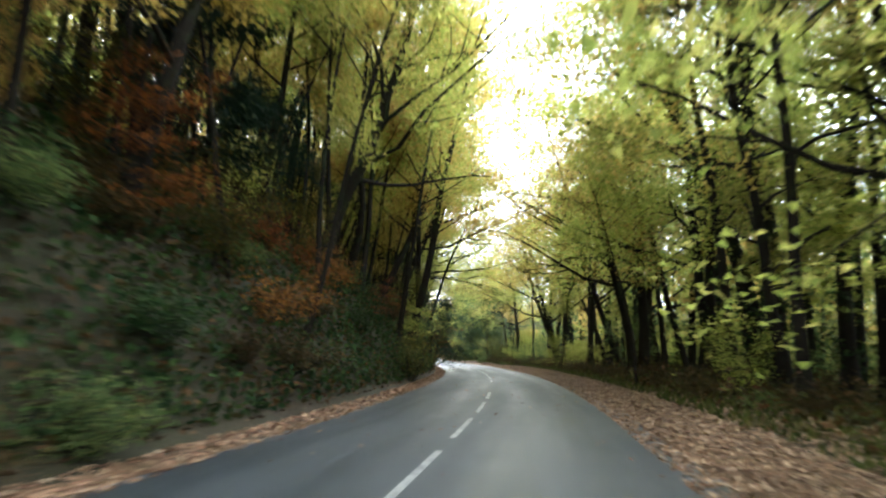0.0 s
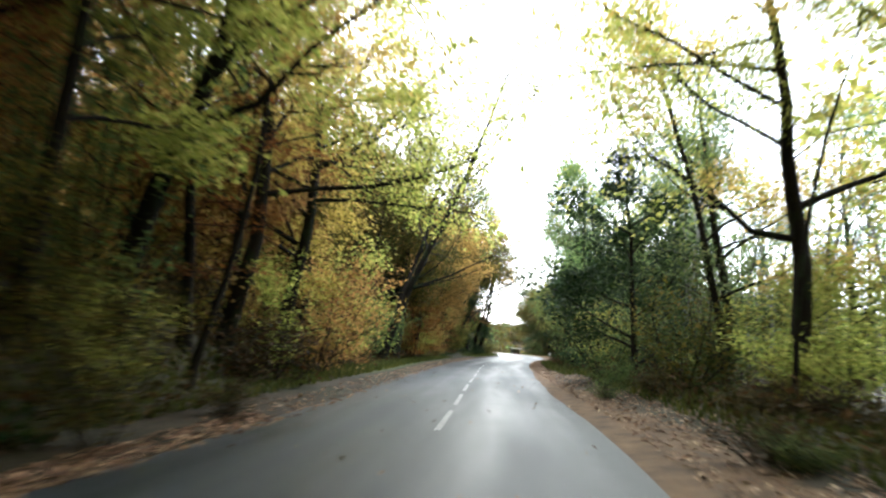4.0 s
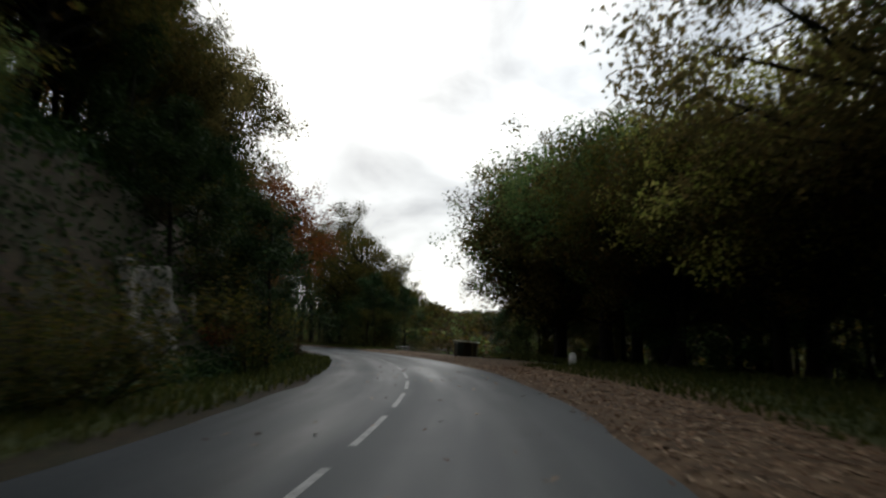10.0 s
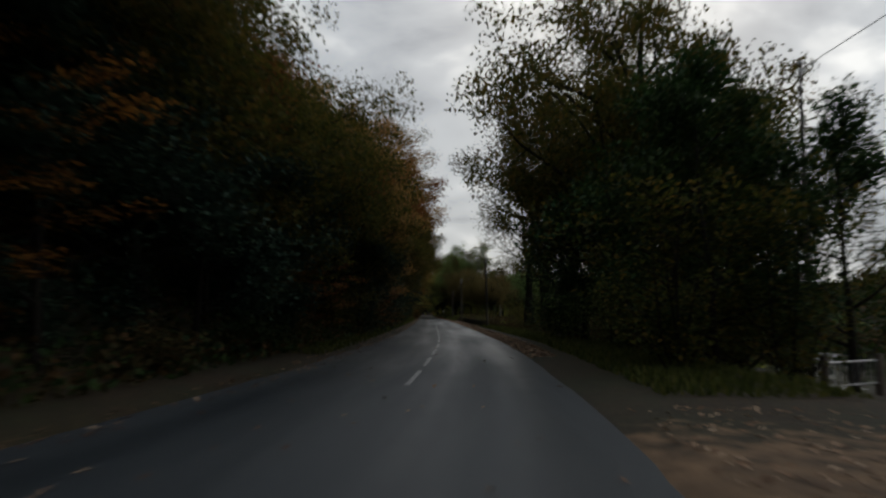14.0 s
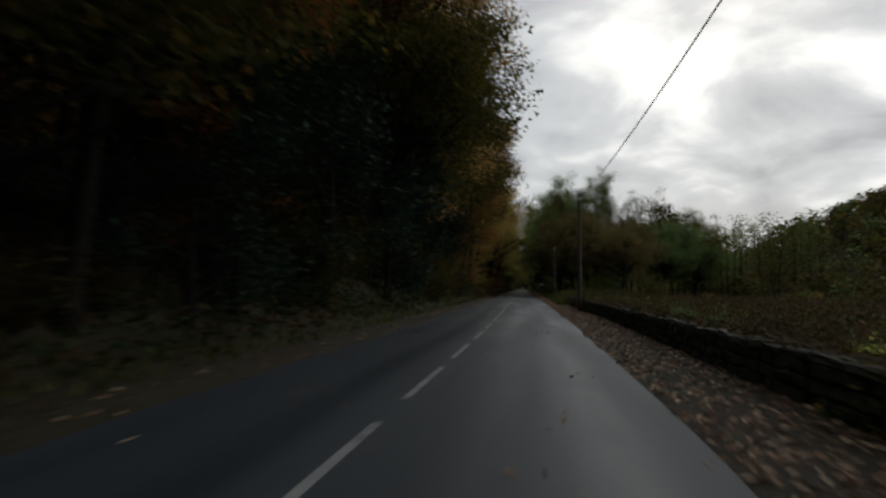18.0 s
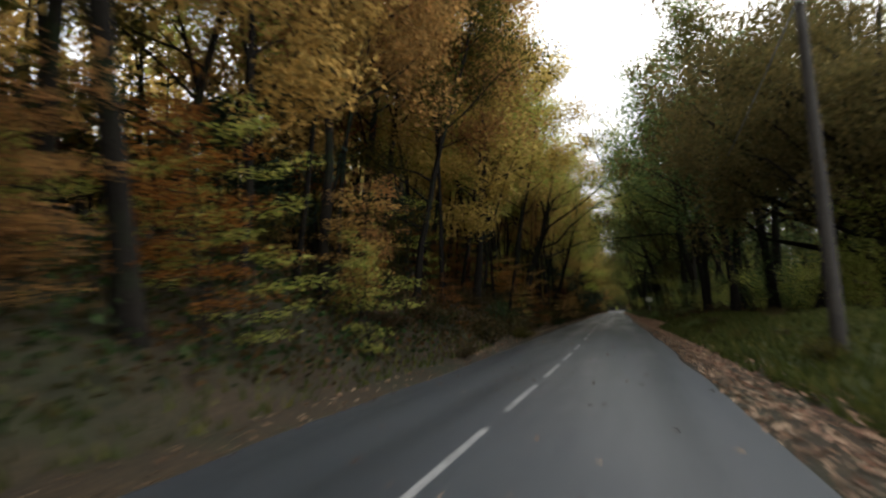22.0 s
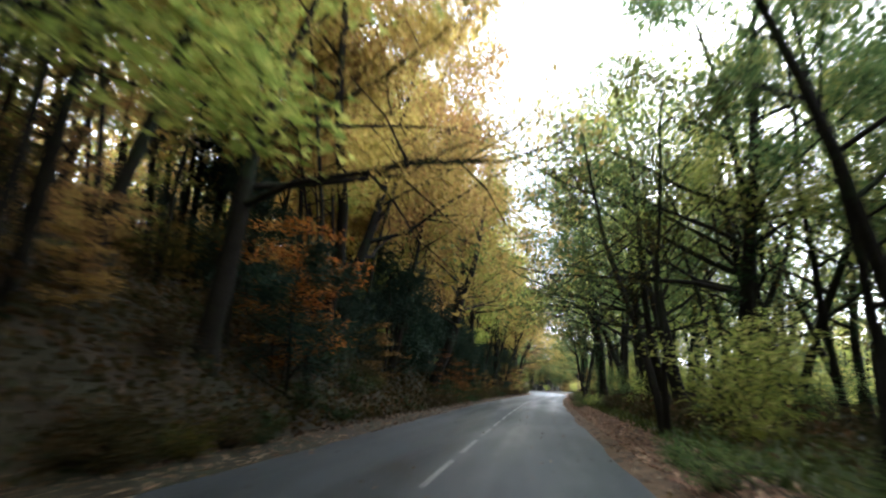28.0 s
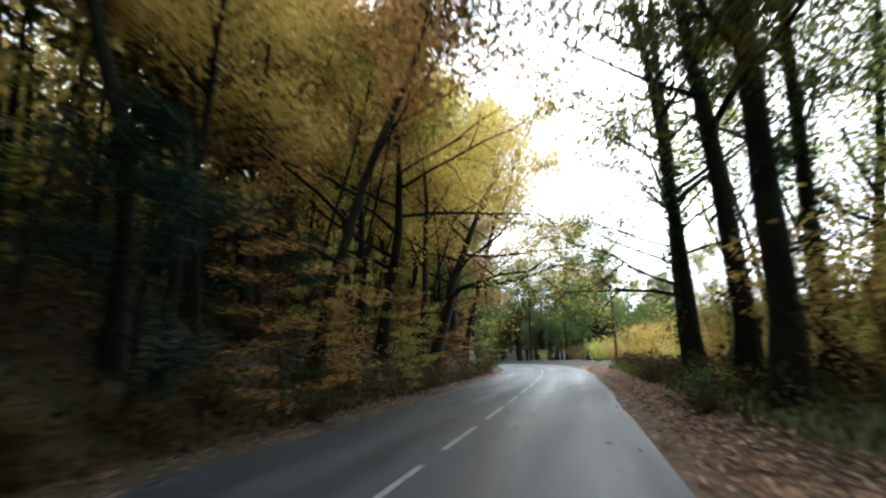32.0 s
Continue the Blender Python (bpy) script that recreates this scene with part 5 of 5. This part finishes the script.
def far_woods():
    """Crowns on the hills across the valley, too far to tell one from another."""
    rng = np.random.default_rng(77)
    n = 8000
    s = np.r_[rng.uniform(-20, 650, n - 2600), rng.uniform(356, 620, 2600)]
    lat = -np.r_[62 + 190 * rng.random(n - 2600) ** 1.2, 32 + 90 * rng.random(2600)]
    x, y = along(s, lat)
    z = terrain(s, lat)
    r = rng.uniform(1.8, 3.4, n)
    C = np.stack([x, y, z + r * 0.9], -1)
    out = []
    near = np.arange(n) >= n - 2600
    for tint, share in (("olive", 0.62), ("fern", 0.28), ("green", 0.1)):
        sel = rng.random(n) < share
        v, f = leaves(rng, C[sel & ~near], 40, 3.2, 1.25, 0.3, 1.0, True)
        v2, f2 = leaves(rng, C[sel & near], 80, 2.4, 0.6, 0.3, 1.0, True)
        v, f = np.concatenate([v, v2]), np.concatenate([f, f2 + len(v)])
        out.append(tagged(new("far_woods", mesh_of("far_woods", v, f, LEAF[tint])), "distant autumn woods on the hill", "woods", kind="stuff"))


far_woods()


# ---- roadside things ----
def box(bm, x0, x1, y0, y1, z0, z1):
    vs = [bm.verts.new((x, y, z)) for x in (x0, x1) for y in (y0, y1) for z in (z0, z1)]
    for f in ((0, 1, 3, 2), (4, 6, 7, 5), (0, 4, 5, 1), (2, 3, 7, 6), (0, 2, 6, 4), (1, 5, 7, 3)):
        bm.faces.new([vs[i] for i in f])
    return vs


def solid(name, boxes, material, bevel=0.0):
    bm = bmesh.new()
    for b in boxes:
        box(bm, *b)
    if bevel:
        bmesh.ops.bevel(bm, geom=bm.edges[:], offset=bevel, segments=1, affect="EDGES")
    bmesh.ops.recalc_face_normals(bm, faces=bm.faces[:])
    me = bpy.data.meshes.new(name)
    bm.to_mesh(me)
    bm.free()
    me.materials.append(material)
    return me


def spot(s, lat, turn=0.0, lift=0.0):
    x, y = along(s, lat)
    return pose(float(x), float(y), float(terrain(s, lat)) + lift, 0, 0, heading(s) + turn)


POLES = []


def utility_pole(s, lat, height, lean=0.0, label="weathered wooden telephone pole beside the road"):
    root = new("telephone_pole", None)
    root.matrix_basis = spot(s, lat) @ pose(0, 0, 0, 0, lean, 0)
    v, f = tubes([[(np.array([0, 0, z]), 0.1 - 0.0068 * z) for z in np.linspace(-0.25, height, 8)]], 12)
    part("shaft", mesh_of("shaft", v, f + [tuple(range(84, 96))], POLE, True), root)
    part("cap", solid("cap", [(-0.1, 0.1, -0.1, 0.1, height - 0.01, height + 0.05)], STEEL, 0.02), root, "small metal cap")
    part("bracket", solid("bracket", [(-0.05, 0.05, -0.16, -0.08, height - 0.32, height - 0.18)], STEEL, 0.01), root, "galvanised wire bracket")
    tagged(root, label, "pole", "telephone poles along the road")
    POLES.append(root.matrix_basis @ Vector((0, -0.12, height - 0.2)))
    return root


def cable(a, b, sag):
    pts = []
    for i in range(25):
        u = i / 24
        p = a.lerp(b, u)
        pts.append((np.array([p.x, p.y, p.z - sag * 4 * u * (1 - u)]), 0.016))
    v, f = tubes([pts], 5)
    tagged(new("overhead_cable", mesh_of("overhead_cable", v, f, RUBBER, True)), "thin black overhead telephone cable", "cable")


for s, lat, h, ln in ((150, -24, 8.0, 0), (215.5, -10.5, 9.0, 0), (253.9, -4.2, 5.7, 1.5), (290.6, -3.75, 5.7, 0.4), (330, -4.15, 5.0, 0), (366, -6.4, 6.5, 0)):
    utility_pole(s, lat, h, -ln)
for a, b in zip(POLES, POLES[1:]):
    cable(a, b, 0.5)
for s, lat, h, ln in ((545, -5.0, 5.6, 0), (590, -6.2, 5.6, 0)):
    utility_pole(s, lat, h, ln)
cable(POLES[-2], POLES[-1], 0.4)


def bin_shelter():
    root = new("bin_shelter", None)
    root.matrix_basis = spot(193.0, -9.0, 4, -0.02) @ Matrix.Scale(0.88, 4)
    for i in range(6):
        z = 0.03 + i * 0.195
        part("board", solid("board", [(-0.8, 0.8, 0.47, 0.5 + 0.006 * (i % 2), z, z + 0.188)], TIMBER, 0.006), root, "dark horizontal board")
        part("board", solid("board", [(0.83, 0.86 + 0.006 * (i % 2), -0.5, 0.45, z, z + 0.188)], TIMBER, 0.006), root, "dark horizontal board")
    for y, stuff in ((-0.45, STEEL), (0.4, TIMBER)):
        part("post", solid("post", [(-0.04, 0.04, -0.04, 0.04, 0, 1.38)], stuff, 0.006), root, "pale front post" if y < 0 else "weathered timber post").matrix_basis = pose(-0.86, y, 0, 0, 2.5 if y < 0 else 0, 0)
    for y in (-0.45, 0.4):
        part("post", solid("post", [(-0.04, 0.04, -0.04, 0.04, 0, 1.22)], TIMBER, 0.006), root, "weathered timber post").location = (0.9, y, 0)
    roof = part("roof", solid("roof", [(-1.0, 1.05, -0.7, 0.65, 1.3, 1.325)], WHITE, 0.005), root, "pale corrugated sheet roof sloping to one side")
    roof.matrix_basis = pose(-0.13, 0, 0.015, 0, 5.5, 0)
    for i in range(14):
        x = -0.95 + i * 0.15
        part("ridge", solid("ridge", [(x - 0.04, x + 0.04, -0.7, 0.65, 1.327, 1.355)], WHITE, 0.01), roof)
    part("floor_slab", solid("floor_slab", [(-0.95, 0.95, -0.6, 0.56, -0.1, 0.03)], COPING, 0.01), root)
    return tagged(root, "small open bin shelter with corrugated roof in the lay-by", "shelter")


def wheelie_bin(s, lat, turn):
    root = new("wheelie_bin", None)
    root.matrix_basis = spot(s, lat, turn)
    bm = bmesh.new()
    vs = box(bm, -0.24, 0.24, -0.27, 0.27, 0.06, 0.98)
    for v in vs:
        if v.co.z < 0.5:
            v.co.x *= 0.8
            v.co.y *= 0.8
    bmesh.ops.bevel(bm, geom=bm.edges[:], offset=0.025, segments=2, affect="EDGES")
    me = bpy.data.meshes.new("body")
    bm.to_mesh(me), bm.free()
    me.materials.append(PLASTIC)
    part("body", me, root)
    lid = part("lid", solid("lid", [(-0.27, 0.29, -0.29, 0.29, 0.985, 1.05)], PLASTIC, 0.02), root, "closed dark lid")
    part("handle", solid("handle", [(0.29, 0.33, -0.22, 0.22, 0.98, 1.01)], PLASTIC, 0.008), lid)
    for y in (-0.2, 0.2):
        v, f = tubes([[(np.array([0.2, y - 0.03, 0.1]), 0.1), (np.array([0.2, y + 0.03, 0.1]), 0.1)]], 14)
        part("wheel", mesh_of("wheel", v, f + [tuple(range(14))[::-1], tuple(range(14, 28))], RUBBER), root, "black rubber wheel")
    return tagged(root, "dark wheeled refuse bin beside the shelter", "bin")


bin_shelter()
wheelie_bin(191.9, -8.1, 100)


def kilometre_stone(s, lat):
    bm = bmesh.new()
    bmesh.ops.create_cone(bm, cap_ends=True, segments=20, radius1=0.19, radius2=0.17, depth=0.5, matrix=Matrix.Translation((0, 0, 0.22)))
    bmesh.ops.create_uvsphere(bm, u_segments=20, v_segments=10, radius=0.17, matrix=Matrix.Translation((0, 0, 0.46)) @ Matrix.Diagonal((1, 1, 0.9, 1)))
    for v in bm.verts:
        v.co.y *= 0.6
    me = bpy.data.meshes.new("marker_stone")
    bm.to_mesh(me), bm.free()
    me.materials.append(WHITE)
    me.polygons.foreach_set("use_smooth", np.ones(len(me.polygons), bool))
    ob = new("marker_stone", me)
    ob.matrix_basis = spot(s, lat, 0, 0.06)
    return tagged(ob, "rounded white roadside marker stone on the grass", "marker")


kilometre_stone(172.9, -8.6)


def rock_block(w, d, h, seed):
    """One weathered limestone block: faces, ledges and cracks."""
    bm = bmesh.new()
    bmesh.ops.create_cube(bm, size=1.0)
    bmesh.ops.subdivide_edges(bm, edges=bm.edges[:], cuts=15, use_grid_fill=True)
    for v in bm.verts:
        p = v.co.copy()
        q = Vector((p.x * w, p.y * d, p.z * h)) + Vector((seed * 9.1, seed * 3.7, 0))
        q2 = Vector((q.x * 0.9, q.y * 0.9, q.z * 0.45)) + 0.35 * noise.noise_vector(q * 1.3)
        d1 = noise.voronoi(q2)[0]
        ledge = 0.55 * noise.cell(q2 * 1.0 + Vector((3, 5, 7))) - 0.22 + 0.5 * min(d1[1] - d1[0], 0.35) + 0.16 * noise.noise(q * 2.3) + 0.10 * noise.noise(q * 6.0)
        taper = 1.0 - 0.42 * (p.z + 0.5) ** 1.6
        r = p.normalized()
        v.co = Vector((p.x * w * taper, p.y * d * taper, (p.z + 0.5) * h - 0.4)) + Vector((r.x, r.y, r.z * 0.5)) * ledge * 0.8
    me = bpy.data.meshes.new("block")
    bm.to_mesh(me), bm.free()
    me.materials.append(ROCK)
    return me


def rock(s, lat, w, d, h, seed, turn):
    """An outcrop of three blocks with ivy growing over the top."""
    ob = new("rock_outcrop", None)
    part("block", rock_block(w, d, h, seed), ob)
    part("block", rock_block(w * 0.7, d * 0.55, h * 0.62, seed + 20), ob, "lower tumbled block").location = (-w * 0.35, -d * 0.45, -0.1)
    part("block", rock_block(w * 0.6, d * 0.5, h * 0.5, seed + 40), ob, "lower tumbled block").location = (-w * 0.3, d * 0.48, -0.1)
    rng = np.random.default_rng(seed)
    c = np.stack([rng.uniform(-w * 0.5, w * 0.4, 70), rng.uniform(-d * 0.55, d * 0.55, 70), rng.uniform(h * 0.15, h * 0.95, 70)], -1)
    v, f = leaves(rng, c, 16, 0.4, 0.13, 0.0, 0.9)
    part("ivy", mesh_of("ivy", v, f, LEAF["ivy"]), ob, "ivy hanging over the stone")
    x, y = along(s, lat)
    base = min(float(terrain(s, lat)), float(terrain(s, lat - 1.0)), float(terrain(s, lat + 0.5)))
    ob.matrix_basis = pose(float(x), float(y), base - 0.2, 0, 0, heading(s) + turn)
    return tagged(ob, "dark weathered limestone outcrop in the overgrown bank", "rock", "rocks in the bank")


for i, (s, lat, w, d, h) in enumerate(((138, 6.8, 1.8, 2.6, 2.0), (142.8, 6.1, 1.5, 2.2, 2.8), (150, 8.6, 2.2, 3.6, 6.4), (156.6, 6.3, 1.6, 2.6, 3.0), (161.5, 6.6, 1.6, 2.2, 2.4), (167, 7.6, 1.8, 2.8, 3.6), (178.5, 7.6, 1.8, 2.2, 3.6), (189, 7.2, 1.6, 1.8, 4.0))):
    rock(s, lat, w, d, h, i + 1, (i * 37) % 25 - 12)


def puddle(s, lat, a, b, seed, turn):
    rng = np.random.default_rng(seed)
    n = 28
    ang = np.arange(n) * 2 * np.pi / n
    r = 1 + 0.22 * np.sin(ang * 2 + seed) + 0.14 * np.sin(ang * 5 + seed * 2) + rng.normal(0, 0.05, n)
    V = np.stack([np.cos(ang) * r * a, np.sin(ang) * r * b, np.zeros(n)], -1)
    ob = new("puddle", mesh_of("puddle", np.r_[V, [[0, 0, 0]]], [(i, (i + 1) % n, n) for i in range(n)], WATER))
    x, y = along(s, lat)
    zs = [float(terrain(s + ds, lat + dl)) for ds in (-1, 0, 1) for dl in (-0.6, 0, 0.6)]
    ob.matrix_basis = pose(float(x), float(y), sum(zs) / 9 + 0.02, 0, 0, heading(s) + turn)
    tagged(ob, "muddy puddle reflecting the sky in the lay-by", "puddle", "puddles in the lay-by")


for i, (s, lat, a, b) in enumerate(((213.5, -10.0, 0.6, 1.0), (190.7, -3.6, 0.24, 0.4), (193.3, -3.85, 0.2, 0.42), (197.0, -5.4, 0.55, 0.5), (201.0, -5.2, 0.3, 0.6))):
    puddle(s, lat, a, b, i + 1, 10 * i)


def tree_sign():
    root = new("waymark_plate", None)
    x, y = along(122.4, -4.5)
    root.matrix_basis = pose(float(x), float(y), float(terrain(122.4, -4.5)) + 1.75, 0, 0, heading(121)) @ pose(-0.1, -0.2, 0)
    part("plate", solid("plate", [(-0.09, 0.09, -0.012, 0.0, -0.1, 0.1)], WHITE, 0.004), root)
    part("symbol", solid("symbol", [(-0.04, 0.04, -0.018, -0.0125, -0.04, 0.06)], RUBBER, 0.001), root, "dark printed symbol")
    part("strap", solid("strap", [(-0.12, 0.12, -0.0, 0.2, -0.015, 0.015)], STEEL, 0.004), root, "metal strap round the trunk")
    tagged(root, "small white plate with a dark mark on a tree trunk", "sign")


tree_sign()


def cottage():
    """Outbuilding beyond the lay-by, half hidden in the trees."""
    root = new("garden_building", None)
    x, y = along(258, -35)
    root.matrix_basis = pose(float(x), float(y), float(terrain(258, -35)) - 0.1, 0, 0, heading(200) + 20) @ Matrix.Scale(0.6, 4)
    part("wall", solid("wall", [(-3.5, 3.5, -2.2, 2.2, 0, 2.4)], WALL_PAINT, 0.02), root)
    bm = bmesh.new()
    vs = [bm.verts.new(p) for p in ((-3.9, -2.6, 2.4), (3.9, -2.6, 2.4), (3.9, 2.6, 2.4), (-3.9, 2.6, 2.4), (-3.9, 0, 3.9), (3.9, 0, 3.9))]
    for f in ((0, 1, 5, 4), (2, 3, 4, 5), (0, 4, 3), (1, 2, 5), (0, 3, 2, 1)):
        bm.faces.new([vs[i] for i in f])
    me = bpy.data.meshes.new("roof")
    bm.to_mesh(me), bm.free()
    me.materials.append(ROOF_SLATE)
    part("roof", me, root, "grey slate roof")
    for x in (-1.8, 1.6):
        w = part("window", solid("window", [(x - 0.5, x + 0.5, -2.23, -2.19, 0.9, 1.9)], PLASTIC, 0.01), root, "dark window")
        part("frame", solid("frame", [(x - 0.56, x + 0.56, -2.25, -2.235, 1.9, 1.98), (x - 0.56, x + 0.56, -2.25, -2.235, 0.82, 0.9)], WHITE, 0.005), w)
    tagged(root, "small pale outbuilding with slate roof among the trees", "building")


cottage()


def field_gate():
    """Low tubular gate where the lay-by meets the field."""
    root = new("field_gate", None)
    root.matrix_basis = spot(211.5, -9.4, 35)
    for x in (-1.15, 1.15):
        v, f = tubes([[(np.array([x, 0, -0.3]), 0.1), (np.array([x, 0, 0.78]), 0.09), (np.array([x, 0, 0.8]), 0.02)]], 10)
        part("gate_post", mesh_of("gate_post", v, f, TIMBER, True), root, "stout timber gate post")
    for z in (0.12, 0.62):
        part("rail", solid("rail", [(-1.05, 1.05, -0.02, 0.02, z, z + 0.04)], STEEL, 0.008), root)
    for i in range(9):
        x = -1.0 + i * 0.25
        part("bar", solid("bar", [(x - 0.012, x + 0.012, -0.012, 0.012, 0.162, 0.618)], STEEL, 0.004), root)
    tagged(root, "low grey metal gate between timber posts", "gate")


field_gate()


def road_board(s, lat):
    root = new("road_sign", None)
    root.matrix_basis = spot(s, lat)
    v, f = tubes([[(np.array([0, 0, -0.3]), 0.03), (np.array([0, 0, 1.75]), 0.03)]], 8)
    part("post", mesh_of("post", v, f, STEEL, True), root, "thin grey metal post")
    part("board", solid("board", [(-0.33, 0.33, -0.07, -0.05, 1.3, 1.72)], WHITE, 0.006), root, "plain pale square board")
    tagged(root, "small pale square sign on a thin post", "sign")


road_board(396.0, -4.7)


def far_ground():
    n = 48
    a = np.arange(n) * 2 * np.pi / n
    V = np.r_[np.stack([np.cos(a) * 4000 - 100, np.sin(a) * 4000 + 250, np.full(n, -14.0)], -1), [[-100, 250, -14.0]]]
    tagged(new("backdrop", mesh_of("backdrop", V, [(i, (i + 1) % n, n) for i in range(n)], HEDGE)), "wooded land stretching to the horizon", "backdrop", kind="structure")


far_ground()


def stone_wall():
    """Low rubble wall between road and valley: core, face stones and coping slabs."""
    rng = np.random.default_rng(12)
    s0, s1, lat, h = 257.5, 303.0, -4.15, 0.46
    s = np.arange(s0, s1 + 0.1, 1.0)
    V, n = [], len(s)
    for dl, top in ((0.16, 0), (0.16, 1), (-0.2, 1), (-0.2, 0)):
        x, y = along(s, lat + dl)
        z = terrain(s, lat + dl)
        V.append(np.stack([x, y, (terrain(s, np.full(n, lat)) + h - 0.03) if top else z - 0.3], -1))
    V = np.stack(V, 1).reshape(-1, 3)
    F = [(4 * i + a, 4 * i + 4 + a, 4 * i + 4 + b, 4 * i + b) for i in range(n - 1) for a, b in ((0, 1), (1, 2), (2, 3))] + [(0, 1, 2, 3), (4 * n - 1, 4 * n - 2, 4 * n - 3, 4 * n - 4)]
    wall = tagged(new("stone_wall", mesh_of("stone_wall", V, F, STONE)), "low mossy rubble wall with pale coping slabs", "wall")

    def stone(w, hh, d, seed):
        r2 = np.random.default_rng(seed)
        bm = bmesh.new()
        vs = box(bm, -d / 2, d / 2, -w / 2, w / 2, -hh / 2, hh / 2)
        bmesh.ops.bevel(bm, geom=bm.edges[:], offset=min(w, hh) * 0.16, segments=1, affect="EDGES")
        for v in bm.verts:
            v.co += Vector(r2.normal(0, 0.008, 3))
        bmesh.ops.recalc_face_normals(bm, faces=bm.faces[:])
        me = bpy.data.meshes.new("stone")
        bm.to_mesh(me), bm.free()
        return me
    shapes = [stone(0.26 + 0.05 * k, 0.13 + 0.012 * (k % 3), 0.13, k) for k in range(6)]
    for me in shapes:
        me.materials.append(STONE)
    caps = [stone(0.52 + 0.05 * k, 0.075, 0.44, 20 + k) for k in range(5)]
    for me in caps:
        me.materials.append(COPING)
    p, k = s0 + 0.3, 0
    while p < s1 - 0.2:
        c = part("coping_slab", caps[k % 5], wall)
        x, y = along(p, lat)
        c.matrix_basis = pose(float(x), float(y), float(terrain(p, lat)) + h + 0.01, rng.normal(0, 1.2), rng.normal(0, 1.5), heading(p) + rng.normal(0, 2))
        p += 0.58 + 0.05 * (k % 5)
        k += 1
    count = 0
    verts, faces = [], []
    for row in range(3):
        p = s0 + 0.2 + 0.13 * row
        while p < s1 - 0.1:
            k = int(rng.integers(0, 6))
            x, y = along(p, lat + 0.15)
            m = pose(float(x), float(y), float(terrain(p, lat)) + 0.06 + row * 0.15, rng.normal(0, 3), rng.normal(0, 4), heading(p) + rng.normal(0, 4))
            if count < 225:
                c = part("stone", shapes[k], wall)
                c.matrix_basis = m
                count += 1
            else:
                b = len(verts)
                verts += [m @ v.co for v in shapes[k].vertices]
                faces += [tuple(b + i for i in f.vertices) for f in shapes[k].polygons]
            p += 0.30 + 0.05 * k
    if verts:
        rest = part("rubble_face", mesh_of("rubble_face", [tuple(v) for v in verts], faces, STONE), wall)
        rest["kind"] = "stuff"


stone_wall()
